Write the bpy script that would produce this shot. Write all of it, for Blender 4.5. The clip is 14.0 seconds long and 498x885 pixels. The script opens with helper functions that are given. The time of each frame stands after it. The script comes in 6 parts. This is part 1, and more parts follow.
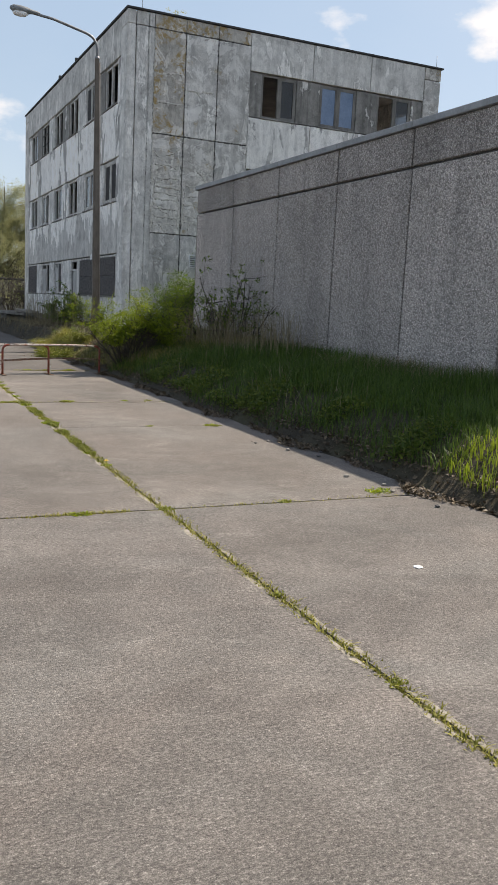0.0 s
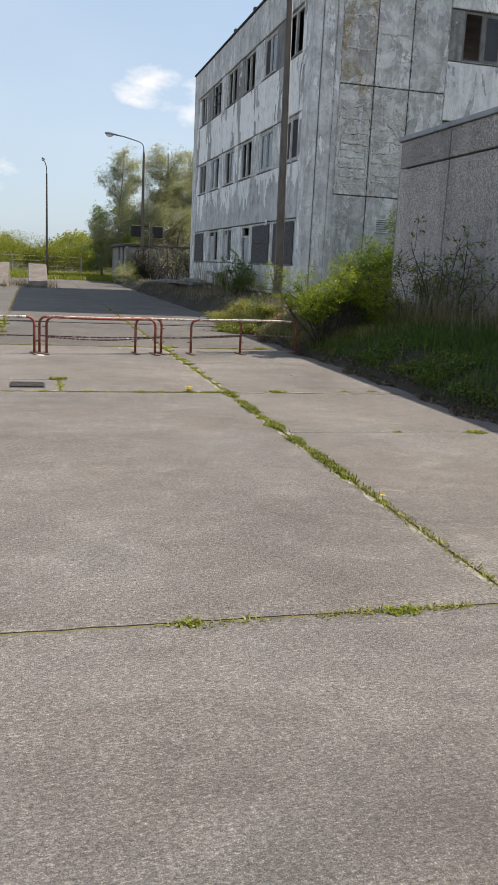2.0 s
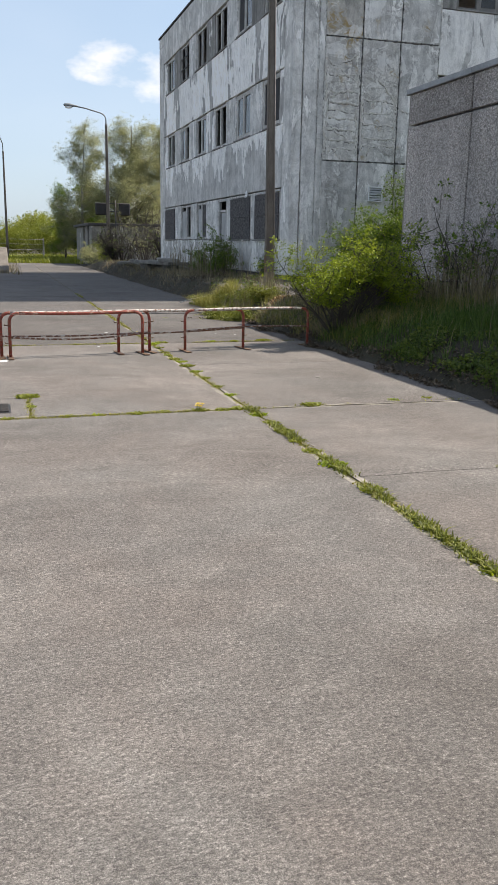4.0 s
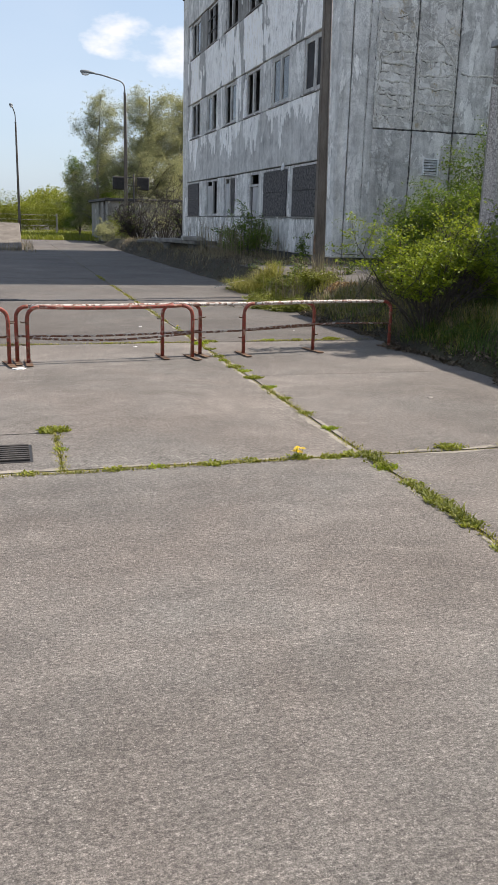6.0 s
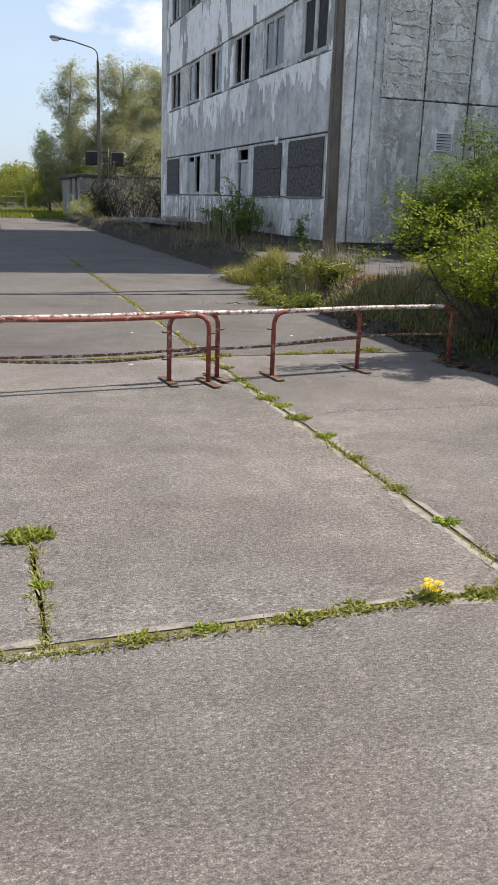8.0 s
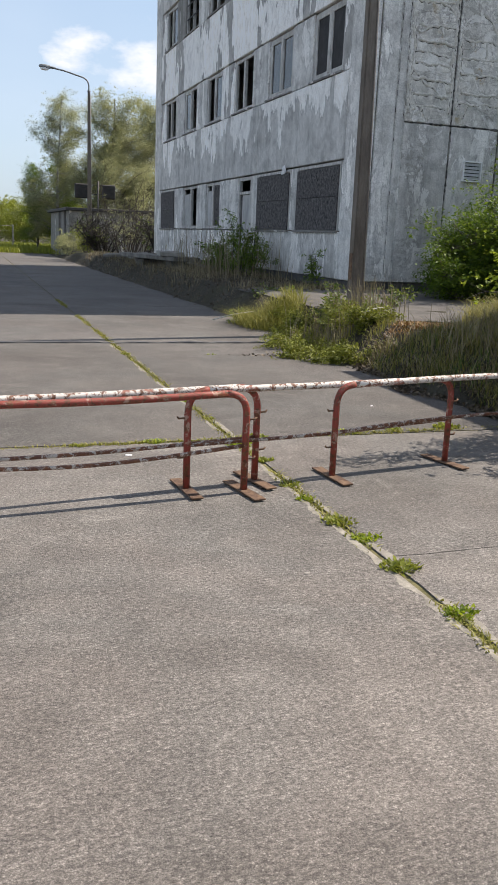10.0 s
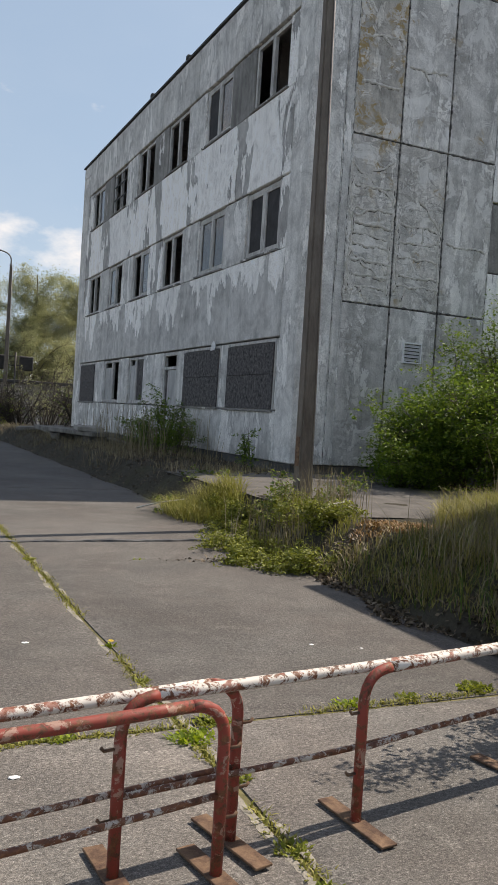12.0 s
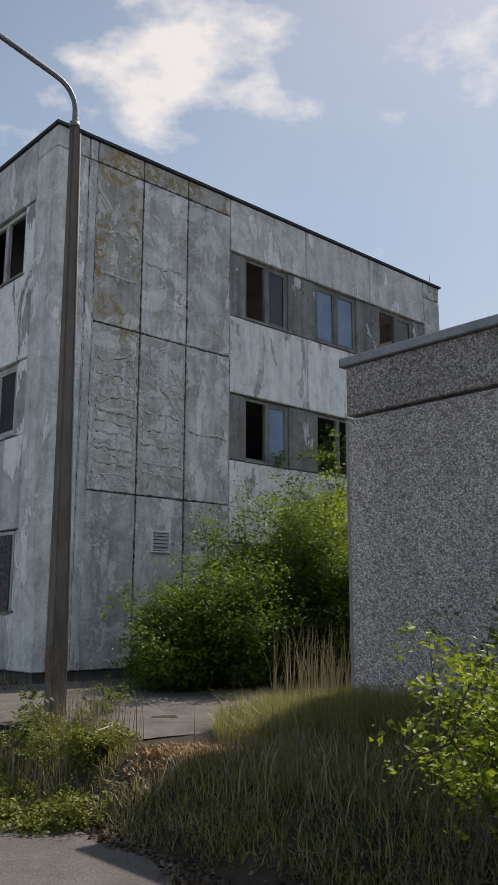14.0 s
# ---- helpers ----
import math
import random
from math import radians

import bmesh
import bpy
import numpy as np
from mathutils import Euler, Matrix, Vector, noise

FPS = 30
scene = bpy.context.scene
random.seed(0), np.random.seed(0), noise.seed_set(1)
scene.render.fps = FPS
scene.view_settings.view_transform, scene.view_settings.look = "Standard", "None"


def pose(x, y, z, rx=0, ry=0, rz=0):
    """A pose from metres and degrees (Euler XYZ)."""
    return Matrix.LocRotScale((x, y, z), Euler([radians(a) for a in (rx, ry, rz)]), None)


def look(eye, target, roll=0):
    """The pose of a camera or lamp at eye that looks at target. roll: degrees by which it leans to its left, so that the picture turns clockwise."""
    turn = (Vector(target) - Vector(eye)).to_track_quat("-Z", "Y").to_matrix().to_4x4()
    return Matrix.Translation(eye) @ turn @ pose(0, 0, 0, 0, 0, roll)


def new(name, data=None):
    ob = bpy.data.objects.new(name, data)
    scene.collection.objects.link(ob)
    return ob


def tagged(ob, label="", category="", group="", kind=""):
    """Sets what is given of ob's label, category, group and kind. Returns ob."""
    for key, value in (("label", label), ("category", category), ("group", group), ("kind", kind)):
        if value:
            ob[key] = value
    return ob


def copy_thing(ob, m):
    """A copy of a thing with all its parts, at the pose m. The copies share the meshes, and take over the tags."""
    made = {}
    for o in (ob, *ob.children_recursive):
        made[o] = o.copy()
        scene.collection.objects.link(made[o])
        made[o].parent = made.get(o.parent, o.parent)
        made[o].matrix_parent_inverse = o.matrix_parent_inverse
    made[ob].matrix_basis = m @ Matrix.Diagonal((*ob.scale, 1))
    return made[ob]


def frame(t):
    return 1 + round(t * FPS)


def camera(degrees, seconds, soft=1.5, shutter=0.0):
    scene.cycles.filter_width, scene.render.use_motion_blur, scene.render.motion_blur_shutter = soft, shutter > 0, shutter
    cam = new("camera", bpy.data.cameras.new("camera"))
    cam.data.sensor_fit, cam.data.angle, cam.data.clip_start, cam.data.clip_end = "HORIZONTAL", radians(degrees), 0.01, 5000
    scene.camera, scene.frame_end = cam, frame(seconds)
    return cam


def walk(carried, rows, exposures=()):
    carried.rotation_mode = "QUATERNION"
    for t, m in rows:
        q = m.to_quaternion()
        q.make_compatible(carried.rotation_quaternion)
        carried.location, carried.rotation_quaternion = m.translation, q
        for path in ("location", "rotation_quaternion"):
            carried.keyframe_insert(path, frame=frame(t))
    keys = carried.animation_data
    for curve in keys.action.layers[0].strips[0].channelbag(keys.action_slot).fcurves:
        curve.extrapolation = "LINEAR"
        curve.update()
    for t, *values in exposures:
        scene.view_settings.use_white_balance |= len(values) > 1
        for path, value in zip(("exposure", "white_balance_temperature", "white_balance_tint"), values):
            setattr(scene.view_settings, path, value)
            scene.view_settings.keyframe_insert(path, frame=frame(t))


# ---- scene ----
cam = camera(33.3, 14.0)
PATH = [
    (0, (-7.984, -28.373, 1.562), (-7.156, -26.581, 1.238), 2.9),
    (0.5, (-8.041, -27.719, 1.565), (-7.319, -25.885, 1.225), 2.9),
    (1, (-8.106, -27.099, 1.572), (-7.513, -25.222, 1.219), 3.2),
    (1.5, (-8.203, -26.464, 1.543), (-7.71, -24.561, 1.18), 2.9),
    (2, (-8.246, -25.806, 1.52), (-7.744, -23.914, 1.107), 2.8),
    (2.2, (-8.257, -25.554, 1.526), (-7.756, -23.665, 1.102), 3.0),
    (4.3, (-8.176, -22.982, 1.515), (-7.606, -21.125, 1.04), 1.0),
    (4.5, (-8.173, -22.723, 1.529), (-7.604, -20.867, 1.048), 1.6),
    (5, (-8.185, -22.11, 1.521), (-7.662, -20.244, 1.029), 1.4),
    (5.5, (-8.183, -21.493, 1.511), (-7.649, -19.633, 1.005), 1.4),
    (6, (-8.211, -20.908, 1.492), (-7.669, -19.053, 0.979), 1.6),
    (6.5, (-8.198, -20.333, 1.499), (-7.637, -18.486, 0.976), 1.1),
    (7, (-8.173, -19.775, 1.513), (-7.602, -17.933, 0.981), 1.7),
    (7.5, (-8.152, -19.198, 1.517), (-7.561, -17.366, 0.976), 1.7),
    (8, (-8.104, -18.607, 1.514), (-7.499, -16.784, 0.956), 2.1),
    (8.2, (-8.091, -18.387, 1.506), (-7.49, -16.565, 0.94), 2.4),
    (10.3, (-7.66, -15.919, 1.432), (-7.004, -14.084, 0.987), 2.6),
    (10.5, (-7.596, -15.704, 1.457), (-6.9, -13.874, 1.048), 2.9),
    (11, (-7.506, -15.166, 1.453), (-6.731, -13.331, 1.271), 3.2),
    (11.5, (-7.425, -14.685, 1.478), (-6.617, -12.858, 1.385), 3.5),
    (12, (-7.34, -14.309, 1.509), (-6.516, -12.488, 1.445), 3.7),
    (12.5, (-7.333, -13.952, 1.544), (-6.475, -12.147, 1.614), 2.4),
    (13, (-7.247, -13.608, 1.585), (-6.166, -11.942, 1.823), 1.4),
    (13.5, (-7.165, -13.4, 1.645), (-5.865, -11.903, 1.913), 0.0),
    (14, (-7.166, -13.323, 1.703), (-5.842, -11.877, 2.096), 0.1),
]
EXPOSURES = [(0.0, 0.24, 7300, 14), (1.5, 0.38, 7200, 13), (2.0, 0.30, 7100, 13), (4.5, 0.38, 7000, 14), (6.5, 0.36, 7000, 15), (8.0, 0.40, 6900, 15), (10.5, 0.36, 7000, 14), (11.0, 0.42, 7200, 14), (11.5, 0.31, 7200, 14), (12.0, 0.11, 7200, 14), (12.5, 0.09, 7100, 14), (13.0, -0.05, 7200, 14), (13.5, -0.08, 7150, 14), (14.0, -0.18, 7000, 14)]
walk(cam, [(t, look(eye, target, roll)) for t, eye, target, roll in PATH], EXPOSURES)

# ---- world and light ----
SUN_DIR = Vector((0.80, 0.125, 1.0)).normalized()
world = bpy.data.worlds.new("sky")
scene.world = world
world.use_nodes = True
wn, wl = world.node_tree.nodes, world.node_tree.links
background = wn["Background"]
sky = wn.new("ShaderNodeTexSky")
sky.sky_type = "NISHITA"
sky.sun_disc = False
sky.sun_elevation = math.asin(SUN_DIR.z)
sky.sun_rotation = math.atan2(SUN_DIR.x, SUN_DIR.y)
sky.air_density, sky.dust_density, sky.ozone_density = 1.0, 1.2, 1.5
wtc = wn.new("ShaderNodeTexCoord")
wmap = wn.new("ShaderNodeMapping")
wmap.inputs["Scale"].default_value = (1.0, 1.0, 2.0)
wmap.inputs["Rotation"].default_value = (0.0, 0.0, radians(-17))
wmap.inputs["Location"].default_value = (0.35, 0.1, 0.0)
wl.new(wtc.outputs["Generated"], wmap.inputs["Vector"])
cloud_noise = wn.new("ShaderNodeTexNoise")
cloud_noise.inputs["Scale"].default_value = 4.2
cloud_noise.inputs["Detail"].default_value = 8.0
cloud_noise.inputs["Roughness"].default_value = 0.55
wl.new(wmap.outputs["Vector"], cloud_noise.inputs["Vector"])
cloud_ramp = wn.new("ShaderNodeValToRGB")
cloud_ramp.color_ramp.elements[0].position = 0.572
cloud_ramp.color_ramp.elements[0].color = (0, 0, 0, 1)
cloud_ramp.color_ramp.elements[1].position = 0.67
cloud_ramp.color_ramp.elements[1].color = (0.9, 0.9, 0.9, 1)
wl.new(cloud_noise.outputs["Fac"], cloud_ramp.inputs["Fac"])
haze = wn.new("ShaderNodeMix")
haze.data_type = "RGBA"
wsep = wn.new("ShaderNodeSeparateXYZ")
wl.new(wtc.outputs["Generated"], wsep.inputs[0])
low_air = wn.new("ShaderNodeMapRange")
low_air.inputs["From Min"].default_value, low_air.inputs["From Max"].default_value = 0.45, 0.85
low_air.inputs["To Min"].default_value, low_air.inputs["To Max"].default_value = 0.50, 0.0
wl.new(wsep.outputs["Z"], low_air.inputs["Value"])
wl.new(low_air.outputs[0], haze.inputs[0])
haze.inputs[7].default_value = (4.9, 6.9, 9.3, 1)
wl.new(sky.outputs["Color"], haze.inputs[6])
cloud_mix = wn.new("ShaderNodeMix")
cloud_mix.data_type = "RGBA"
cloud_mix.inputs[7].default_value = (9.6, 9.6, 9.7, 1)
wl.new(cloud_ramp.outputs["Color"], cloud_mix.inputs[0])
# thin high veil of cloud
veil_noise = wn.new("ShaderNodeTexNoise")
veil_noise.inputs["Scale"].default_value = 1.7
veil_noise.inputs["Detail"].default_value = 5.0
wl.new(wmap.outputs["Vector"], veil_noise.inputs["Vector"])
veil_ramp = wn.new("ShaderNodeValToRGB")
veil_ramp.color_ramp.elements[0].position = 0.38
veil_ramp.color_ramp.elements[1].position = 0.70
veil_ramp.color_ramp.elements[1].color = (0.18, 0.18, 0.18, 1)
wl.new(veil_noise.outputs["Fac"], veil_ramp.inputs["Fac"])
veil = wn.new("ShaderNodeMix")
veil.data_type = "RGBA"
veil.inputs[7].default_value = (8.0, 8.6, 9.4, 1)
wl.new(veil_ramp.outputs["Color"], veil.inputs[0])
wl.new(haze.outputs[2], veil.inputs[6])
wl.new(veil.outputs[2], cloud_mix.inputs[6])
wl.new(cloud_mix.outputs[2], background.inputs["Color"])
background.inputs["Strength"].default_value = 0.102

sun_data = bpy.data.lights.new("sun", "SUN")
sun_data.energy = 5.0
sun_data.angle = radians(0.5)
sun_data.color = (1.0, 0.95, 0.87)
sun = new("sun", sun_data)
sun.matrix_world = look((30, 5, 40), Vector((30, 5, 40)) - SUN_DIR)


# ---- material helpers ----
def material(name, rough=0.85, metal=0.0, color=(0.5, 0.5, 0.5)):
    m = bpy.data.materials.new(name)
    m.use_nodes = True
    b = m.node_tree.nodes["Principled BSDF"]
    b.inputs["Roughness"].default_value = rough
    b.inputs["Metallic"].default_value = metal
    b.inputs["Base Color"].default_value = (*color, 1)
    return m, m.node_tree, b


def coords(nt, scale=(1, 1, 1), offset=(0, 0, 0)):
    tc, mp = nt.nodes.new("ShaderNodeTexCoord"), nt.nodes.new("ShaderNodeMapping")
    mp.inputs["Scale"].default_value = scale
    mp.inputs["Location"].default_value = offset
    nt.links.new(tc.outputs["Object"], mp.inputs["Vector"])
    return mp.outputs["Vector"]


def grain(nt, vec, scale, detail=6.0, rough=0.6, distort=0.0):
    n = nt.nodes.new("ShaderNodeTexNoise")
    n.inputs["Scale"].default_value = scale
    n.inputs["Detail"].default_value = detail
    n.inputs["Roughness"].default_value = rough
    n.inputs["Distortion"].default_value = distort
    nt.links.new(vec, n.inputs["Vector"])
    return n.outputs["Fac"]


def cells(nt, vec, scale, feature="F1"):
    n = nt.nodes.new("ShaderNodeTexVoronoi")
    n.feature = feature
    n.inputs["Scale"].default_value = scale
    nt.links.new(vec, n.inputs["Vector"])
    return n


def ramp(nt, fac, stops):
    r = nt.nodes.new("ShaderNodeValToRGB")
    e = r.color_ramp.elements
    while len(e) < len(stops):
        e.new(0.5)
    for k, (p, c) in enumerate(stops):
        e[k].position = p
        e[k].color = (*c, 1) if isinstance(c, tuple) else (c, c, c, 1)
    nt.links.new(fac, r.inputs["Fac"])
    return r.outputs["Color"]


def blend(nt, fac, a, b, kind="MIX"):
    x = nt.nodes.new("ShaderNodeMix")
    x.data_type, x.blend_type = "RGBA", kind
    for value, k in ((fac, 0), (a, 6), (b, 7)):
        if isinstance(value, (int, float)):
            x.inputs[k].default_value = value
        elif isinstance(value, tuple):
            x.inputs[k].default_value = (*value, 1)
        else:
            nt.links.new(value, x.inputs[k])
    return x.outputs[2]


def relief(nt, b, height, strength=0.5, distance=0.01):
    n = nt.nodes.new("ShaderNodeBump")
    n.inputs["Strength"].default_value = strength
    n.inputs["Distance"].default_value = distance
    nt.links.new(height, n.inputs["Height"])
    nt.links.new(n.outputs["Normal"], b.inputs["Normal"])


def per_object(nt):
    return nt.nodes.new("ShaderNodeObjectInfo").outputs["Random"]


def per_island(nt):
    return nt.nodes.new("ShaderNodeNewGeometry").outputs["Random Per Island"]


def paint(nt, b, color):
    nt.links.new(color, b.inputs["Base Color"])


# ---- materials ----
def turned(nt, scale, angle, offset=(0, 0, 0)):
    """Object coordinates turned about z before they are stretched."""
    tc, m1, m2 = nt.nodes.new("ShaderNodeTexCoord"), nt.nodes.new("ShaderNodeMapping"), nt.nodes.new("ShaderNodeMapping")
    m1.inputs["Rotation"].default_value = (0, 0, radians(angle))
    m2.inputs["Scale"].default_value = scale
    m2.inputs["Location"].default_value = offset
    nt.links.new(tc.outputs["Object"], m1.inputs["Vector"])
    nt.links.new(m1.outputs["Vector"], m2.inputs["Vector"])
    return m2.outputs["Vector"]


def make_slab_concrete(name, level):
    m, nt, b = material(name, 0.9)
    v = coords(nt)
    broad = ramp(nt, grain(nt, v, 0.55, 5, 0.6, 0.4), [(0.30, (0.104, 0.095, 0.088)), (0.50, (0.138, 0.127, 0.119)), (0.72, (0.180, 0.168, 0.158))])
    # broom marks across the road
    broom = ramp(nt, grain(nt, turned(nt, (13, 60, 13), -4), 1.0, 6, 0.75, 0.4), [(0.34, 0.52), (0.50, 1.0), (0.66, 1.5)])
    where = ramp(nt, grain(nt, coords(nt, (1, 1, 1), (2, 5, 0)), 1.4, 4, 0.6), [(0.40, 0.05), (0.66, 0.42)])
    c = blend(nt, where, broad, blend(nt, 1.0, broad, broom, "MULTIPLY"))
    speck = ramp(nt, grain(nt, turned(nt, (0.8, 1.25, 1), -4), 72, 5, 0.82), [(0.36, 0.20), (0.47, 0.82), (0.54, 1.08), (0.65, 2.3)])
    c = blend(nt, 0.66, c, speck, "MULTIPLY")
    mottle = ramp(nt, grain(nt, coords(nt, (1, 1.3, 1), (4, 1, 0)), 38, 6, 0.85), [(0.38, 0.35), (0.50, 1.0), (0.62, 1.7)])
    c = blend(nt, 0.5, c, mottle, "MULTIPLY")
    crumb = ramp(nt, grain(nt, coords(nt, (1, 1, 1), (5, 2, 0)), 170, 3, 0.7), [(0.38, 0.50), (0.50, 1.0), (0.62, 1.6)])
    c = blend(nt, 0.55, c, crumb, "MULTIPLY")
    # pale and dark stones that show where the skin has worn off
    stone = cells(nt, v, 120)
    pale = ramp(nt, stone.outputs["Color"], [(0.80, 0.0), (0.84, 0.55)])
    c = blend(nt, blend(nt, 1.0, pale, ramp(nt, stone.outputs["Distance"], [(0.25, 1.0), (0.45, 0.0)]), "MULTIPLY"), c, (0.36, 0.34, 0.32))
    dark = ramp(nt, grain(nt, v, 26, 2, 0.5), [(0.70, 1.0), (0.76, 0.45)])
    c = blend(nt, 0.6, c, dark, "MULTIPLY")
    patch = ramp(nt, grain(nt, coords(nt, (1, 1.5, 1)), 2.6, 8, 0.72, 0.8), [(0.38, 0.80), (0.64, 1.24)])
    c = blend(nt, 0.6, c, patch, "MULTIPLY")
    wear = ramp(nt, grain(nt, coords(nt, (1, 1.4, 1), (7, 3, 0)), 3.1, 10, 0.82, 0.9), [(0.55, 0.0), (0.68, 0.55)])
    c = blend(nt, wear, c, blend(nt, 1.0, (0.27, 0.255, 0.238), speck, "MULTIPLY"))
    stain = ramp(nt, grain(nt, coords(nt, (1, 1, 1), (3, 9, 0)), 1.1, 7, 0.7, 1.0), [(0.58, 0.0), (0.74, 0.5)])
    c = blend(nt, stain, c, blend(nt, 1.0, (0.105, 0.097, 0.090), speck, "MULTIPLY"))
    hue = ramp(nt, grain(nt, coords(nt, (1, 1, 1), (11, 6, 0)), 0.75, 5, 0.65, 0.6), [(0.36, (0.965, 1.0, 1.0)), (0.64, (1.02, 1.0, 0.975))])
    c = blend(nt, 1.0, c, hue, "MULTIPLY")
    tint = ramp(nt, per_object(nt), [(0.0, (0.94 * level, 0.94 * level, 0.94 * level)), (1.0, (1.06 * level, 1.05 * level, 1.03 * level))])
    paint(nt, b, blend(nt, 1.0, c, tint, "MULTIPLY"))
    h = blend(nt, 0.18, grain(nt, v, 95, 4, 0.75), grain(nt, turned(nt, (13, 60, 13), -4), 1.0, 4, 0.6))
    relief(nt, b, h, 0.9, 0.009)
    return m


def make_wall(name, base, coat, amount, streak=0.6, lichen=False, cracks=0.0, seed=0.0, rise=None, beat=0.0, scab=0.55):
    m, nt, b = material(name, 0.92)
    v = coords(nt, (1, 1, 1), (seed, seed * 2, seed))
    dark = tuple(k * 0.62 for k in base)
    ground_c = ramp(nt, grain(nt, v, 1.3, 7, 0.7, 0.5), [(0.30, dark), (0.52, base), (0.75, tuple(k * 1.25 for k in base))])
    # old coat that has flaked off in patches, its edges running downwards
    flake = grain(nt, coords(nt, (1.5, 1.5, 0.55), (seed, 4 + seed, 1)), 1.15, 7, 0.62, 0.3)
    if rise:
        # the coat has held best towards the top of the band
        at = nt.nodes.new("ShaderNodeSeparateXYZ")
        nt.links.new(coords(nt), at.inputs[0])
        span = nt.nodes.new("ShaderNodeMapRange")
        for k, value in zip(("From Min", "From Max", "To Min", "To Max"), rise):
            span.inputs[k].default_value = value
        nt.links.new(at.outputs["Z"], span.inputs["Value"])
        add = nt.nodes.new("ShaderNodeMath")
        nt.links.new(flake, add.inputs[0])
        nt.links.new(span.outputs[0], add.inputs[1])
        flake = add.outputs[0]
    if beat:
        # rain runs off the piers and spares the coat under each window
        along = nt.nodes.new("ShaderNodeSeparateXYZ")
        nt.links.new(coords(nt, (1, 2 * math.pi / 3.0, 1), (0, -2 * math.pi * 2.07 / 3.0, 0)), along.inputs[0])
        wave = nt.nodes.new("ShaderNodeMath")
        wave.operation = "COSINE"
        nt.links.new(along.outputs["Y"], wave.inputs[0])
        more = nt.nodes.new("ShaderNodeMath")
        more.operation = "MULTIPLY_ADD"
        more.inputs[1].default_value = beat
        nt.links.new(wave.outputs[0], more.inputs[0])
        nt.links.new(flake, more.inputs[2])
        flake = more.outputs[0]
    mask = ramp(nt, flake, [(amount, 0.0), (amount + 0.02, 1.0)])
    c = blend(nt, mask, ground_c, coat)
    # edge shadow of the flaked coat, painted as a dark line
    rim = ramp(nt, flake, [(amount - 0.022, 1.0), (amount - 0.004, 0.55), (amount + 0.004, 1.0)])
    c = blend(nt, 0.7, c, rim, "MULTIPLY")
    run = ramp(nt, grain(nt, coords(nt, (3, 3, 0.22), (seed, 0, 0)), 1.5, 7, 0.68, 0.3), [(0.45, 1.0), (0.68, 0.42)])
    c = blend(nt, streak, c, run, "MULTIPLY")
    fine = ramp(nt, grain(nt, v, 34, 5, 0.75), [(0.34, 0.74), (0.60, 1.22)])
    c = blend(nt, 0.8, c, fine, "MULTIPLY")
    grime = ramp(nt, grain(nt, coords(nt, (1, 1, 0.7), (seed, 1, seed)), 4.5, 8, 0.75, 0.5), [(0.36, 0.66), (0.52, 1.0), (0.70, 1.14)])
    c = blend(nt, 0.7, c, grime, "MULTIPLY")
    if lichen:
        spot = grain(nt, coords(nt, (1, 1, 1), (2, 0, 4.3)), 1.25, 3, 0.5)
        where = ramp(nt, spot, [(lichen, 0.0), (lichen + 0.07, 1.0)])
        torn = ramp(nt, grain(nt, v, 7, 6, 0.7, 0.8), [(0.47, 0.0), (0.53, 0.85)])
        c = blend(nt, blend(nt, 1.0, where, torn, "MULTIPLY"), c, (0.33, 0.225, 0.075))
        # thin skin that peels in small islands, edge shade painted round their broken rims
        peel = grain(nt, coords(nt, (1, 1, 1.5), (seed, 0, 0)), 4.6, 9, 0.70, 0.9)
        zone = ramp(nt, grain(nt, coords(nt, (1, 1, 1), (seed * 1.7, 0, 3)), 0.85, 3, 0.5), [(0.46, 0.0), (0.58, 1.0)])
        bare = blend(nt, 1.0, ramp(nt, peel, [(0.53, 0.0), (0.545, 0.75)]), zone, "MULTIPLY")
        c = blend(nt, bare, c, (0.36, 0.342, 0.31))
        lip = ramp(nt, peel, [(0.515, 1.0), (0.533, 0.42), (0.55, 1.0)])
        c = blend(nt, blend(nt, 1.0, zone, (0.8, 0.8, 0.8), "MULTIPLY"), c, blend(nt, 1.0, c, lip, "MULTIPLY"))
        pale = ramp(nt, grain(nt, coords(nt, (1, 1, 1), (8 + seed, 0, 3)), 1.6, 7, 0.72, 0.8), [(scab, 0.0), (scab + 0.012, 0.55 if scab < 0.56 else 0.85)])
        c = blend(nt, pale, c, (0.80, 0.79, 0.76))
    tint = ramp(nt, per_object(nt), [(0.0, 0.93), (1.0, 1.10)])
    c = blend(nt, 1.0, c, tint, "MULTIPLY")
    h = blend(nt, 0.35, grain(nt, v, 30, 6, 0.7), mask)
    if cracks:
        wob = ramp(nt, grain(nt, coords(nt, (1.0, 1.0, 1.7), (0.4, 0, 0.7)), 0.95, 4, 0.55, 0.6), [(0.480, 1.0), (0.494, 0.35), (0.506, 0.35), (0.520, 1.0)])
        more = ramp(nt, grain(nt, coords(nt, (1.0, 1.0, 2.3), (3.4, 0, 5.7)), 1.5, 5, 0.6, 0.6), [(0.487, 1.0), (0.498, 0.55), (0.502, 0.55), (0.513, 1.0)])
        wob = blend(nt, 1.0, wob, more, "MULTIPLY")
        some = ramp(nt, grain(nt, v, 0.6, 2, 0.5), [(0.40, 0.35), (0.60, 0.0)])
        line = blend(nt, some, wob, (1, 1, 1))
        c = blend(nt, cracks, c, blend(nt, 1.0, c, line, "MULTIPLY"))
        h = blend(nt, 0.5, h, line)
    paint(nt, b, c)
    relief(nt, b, h, 0.9 if cracks else 0.55, 0.03 if cracks else 0.012)
    return m


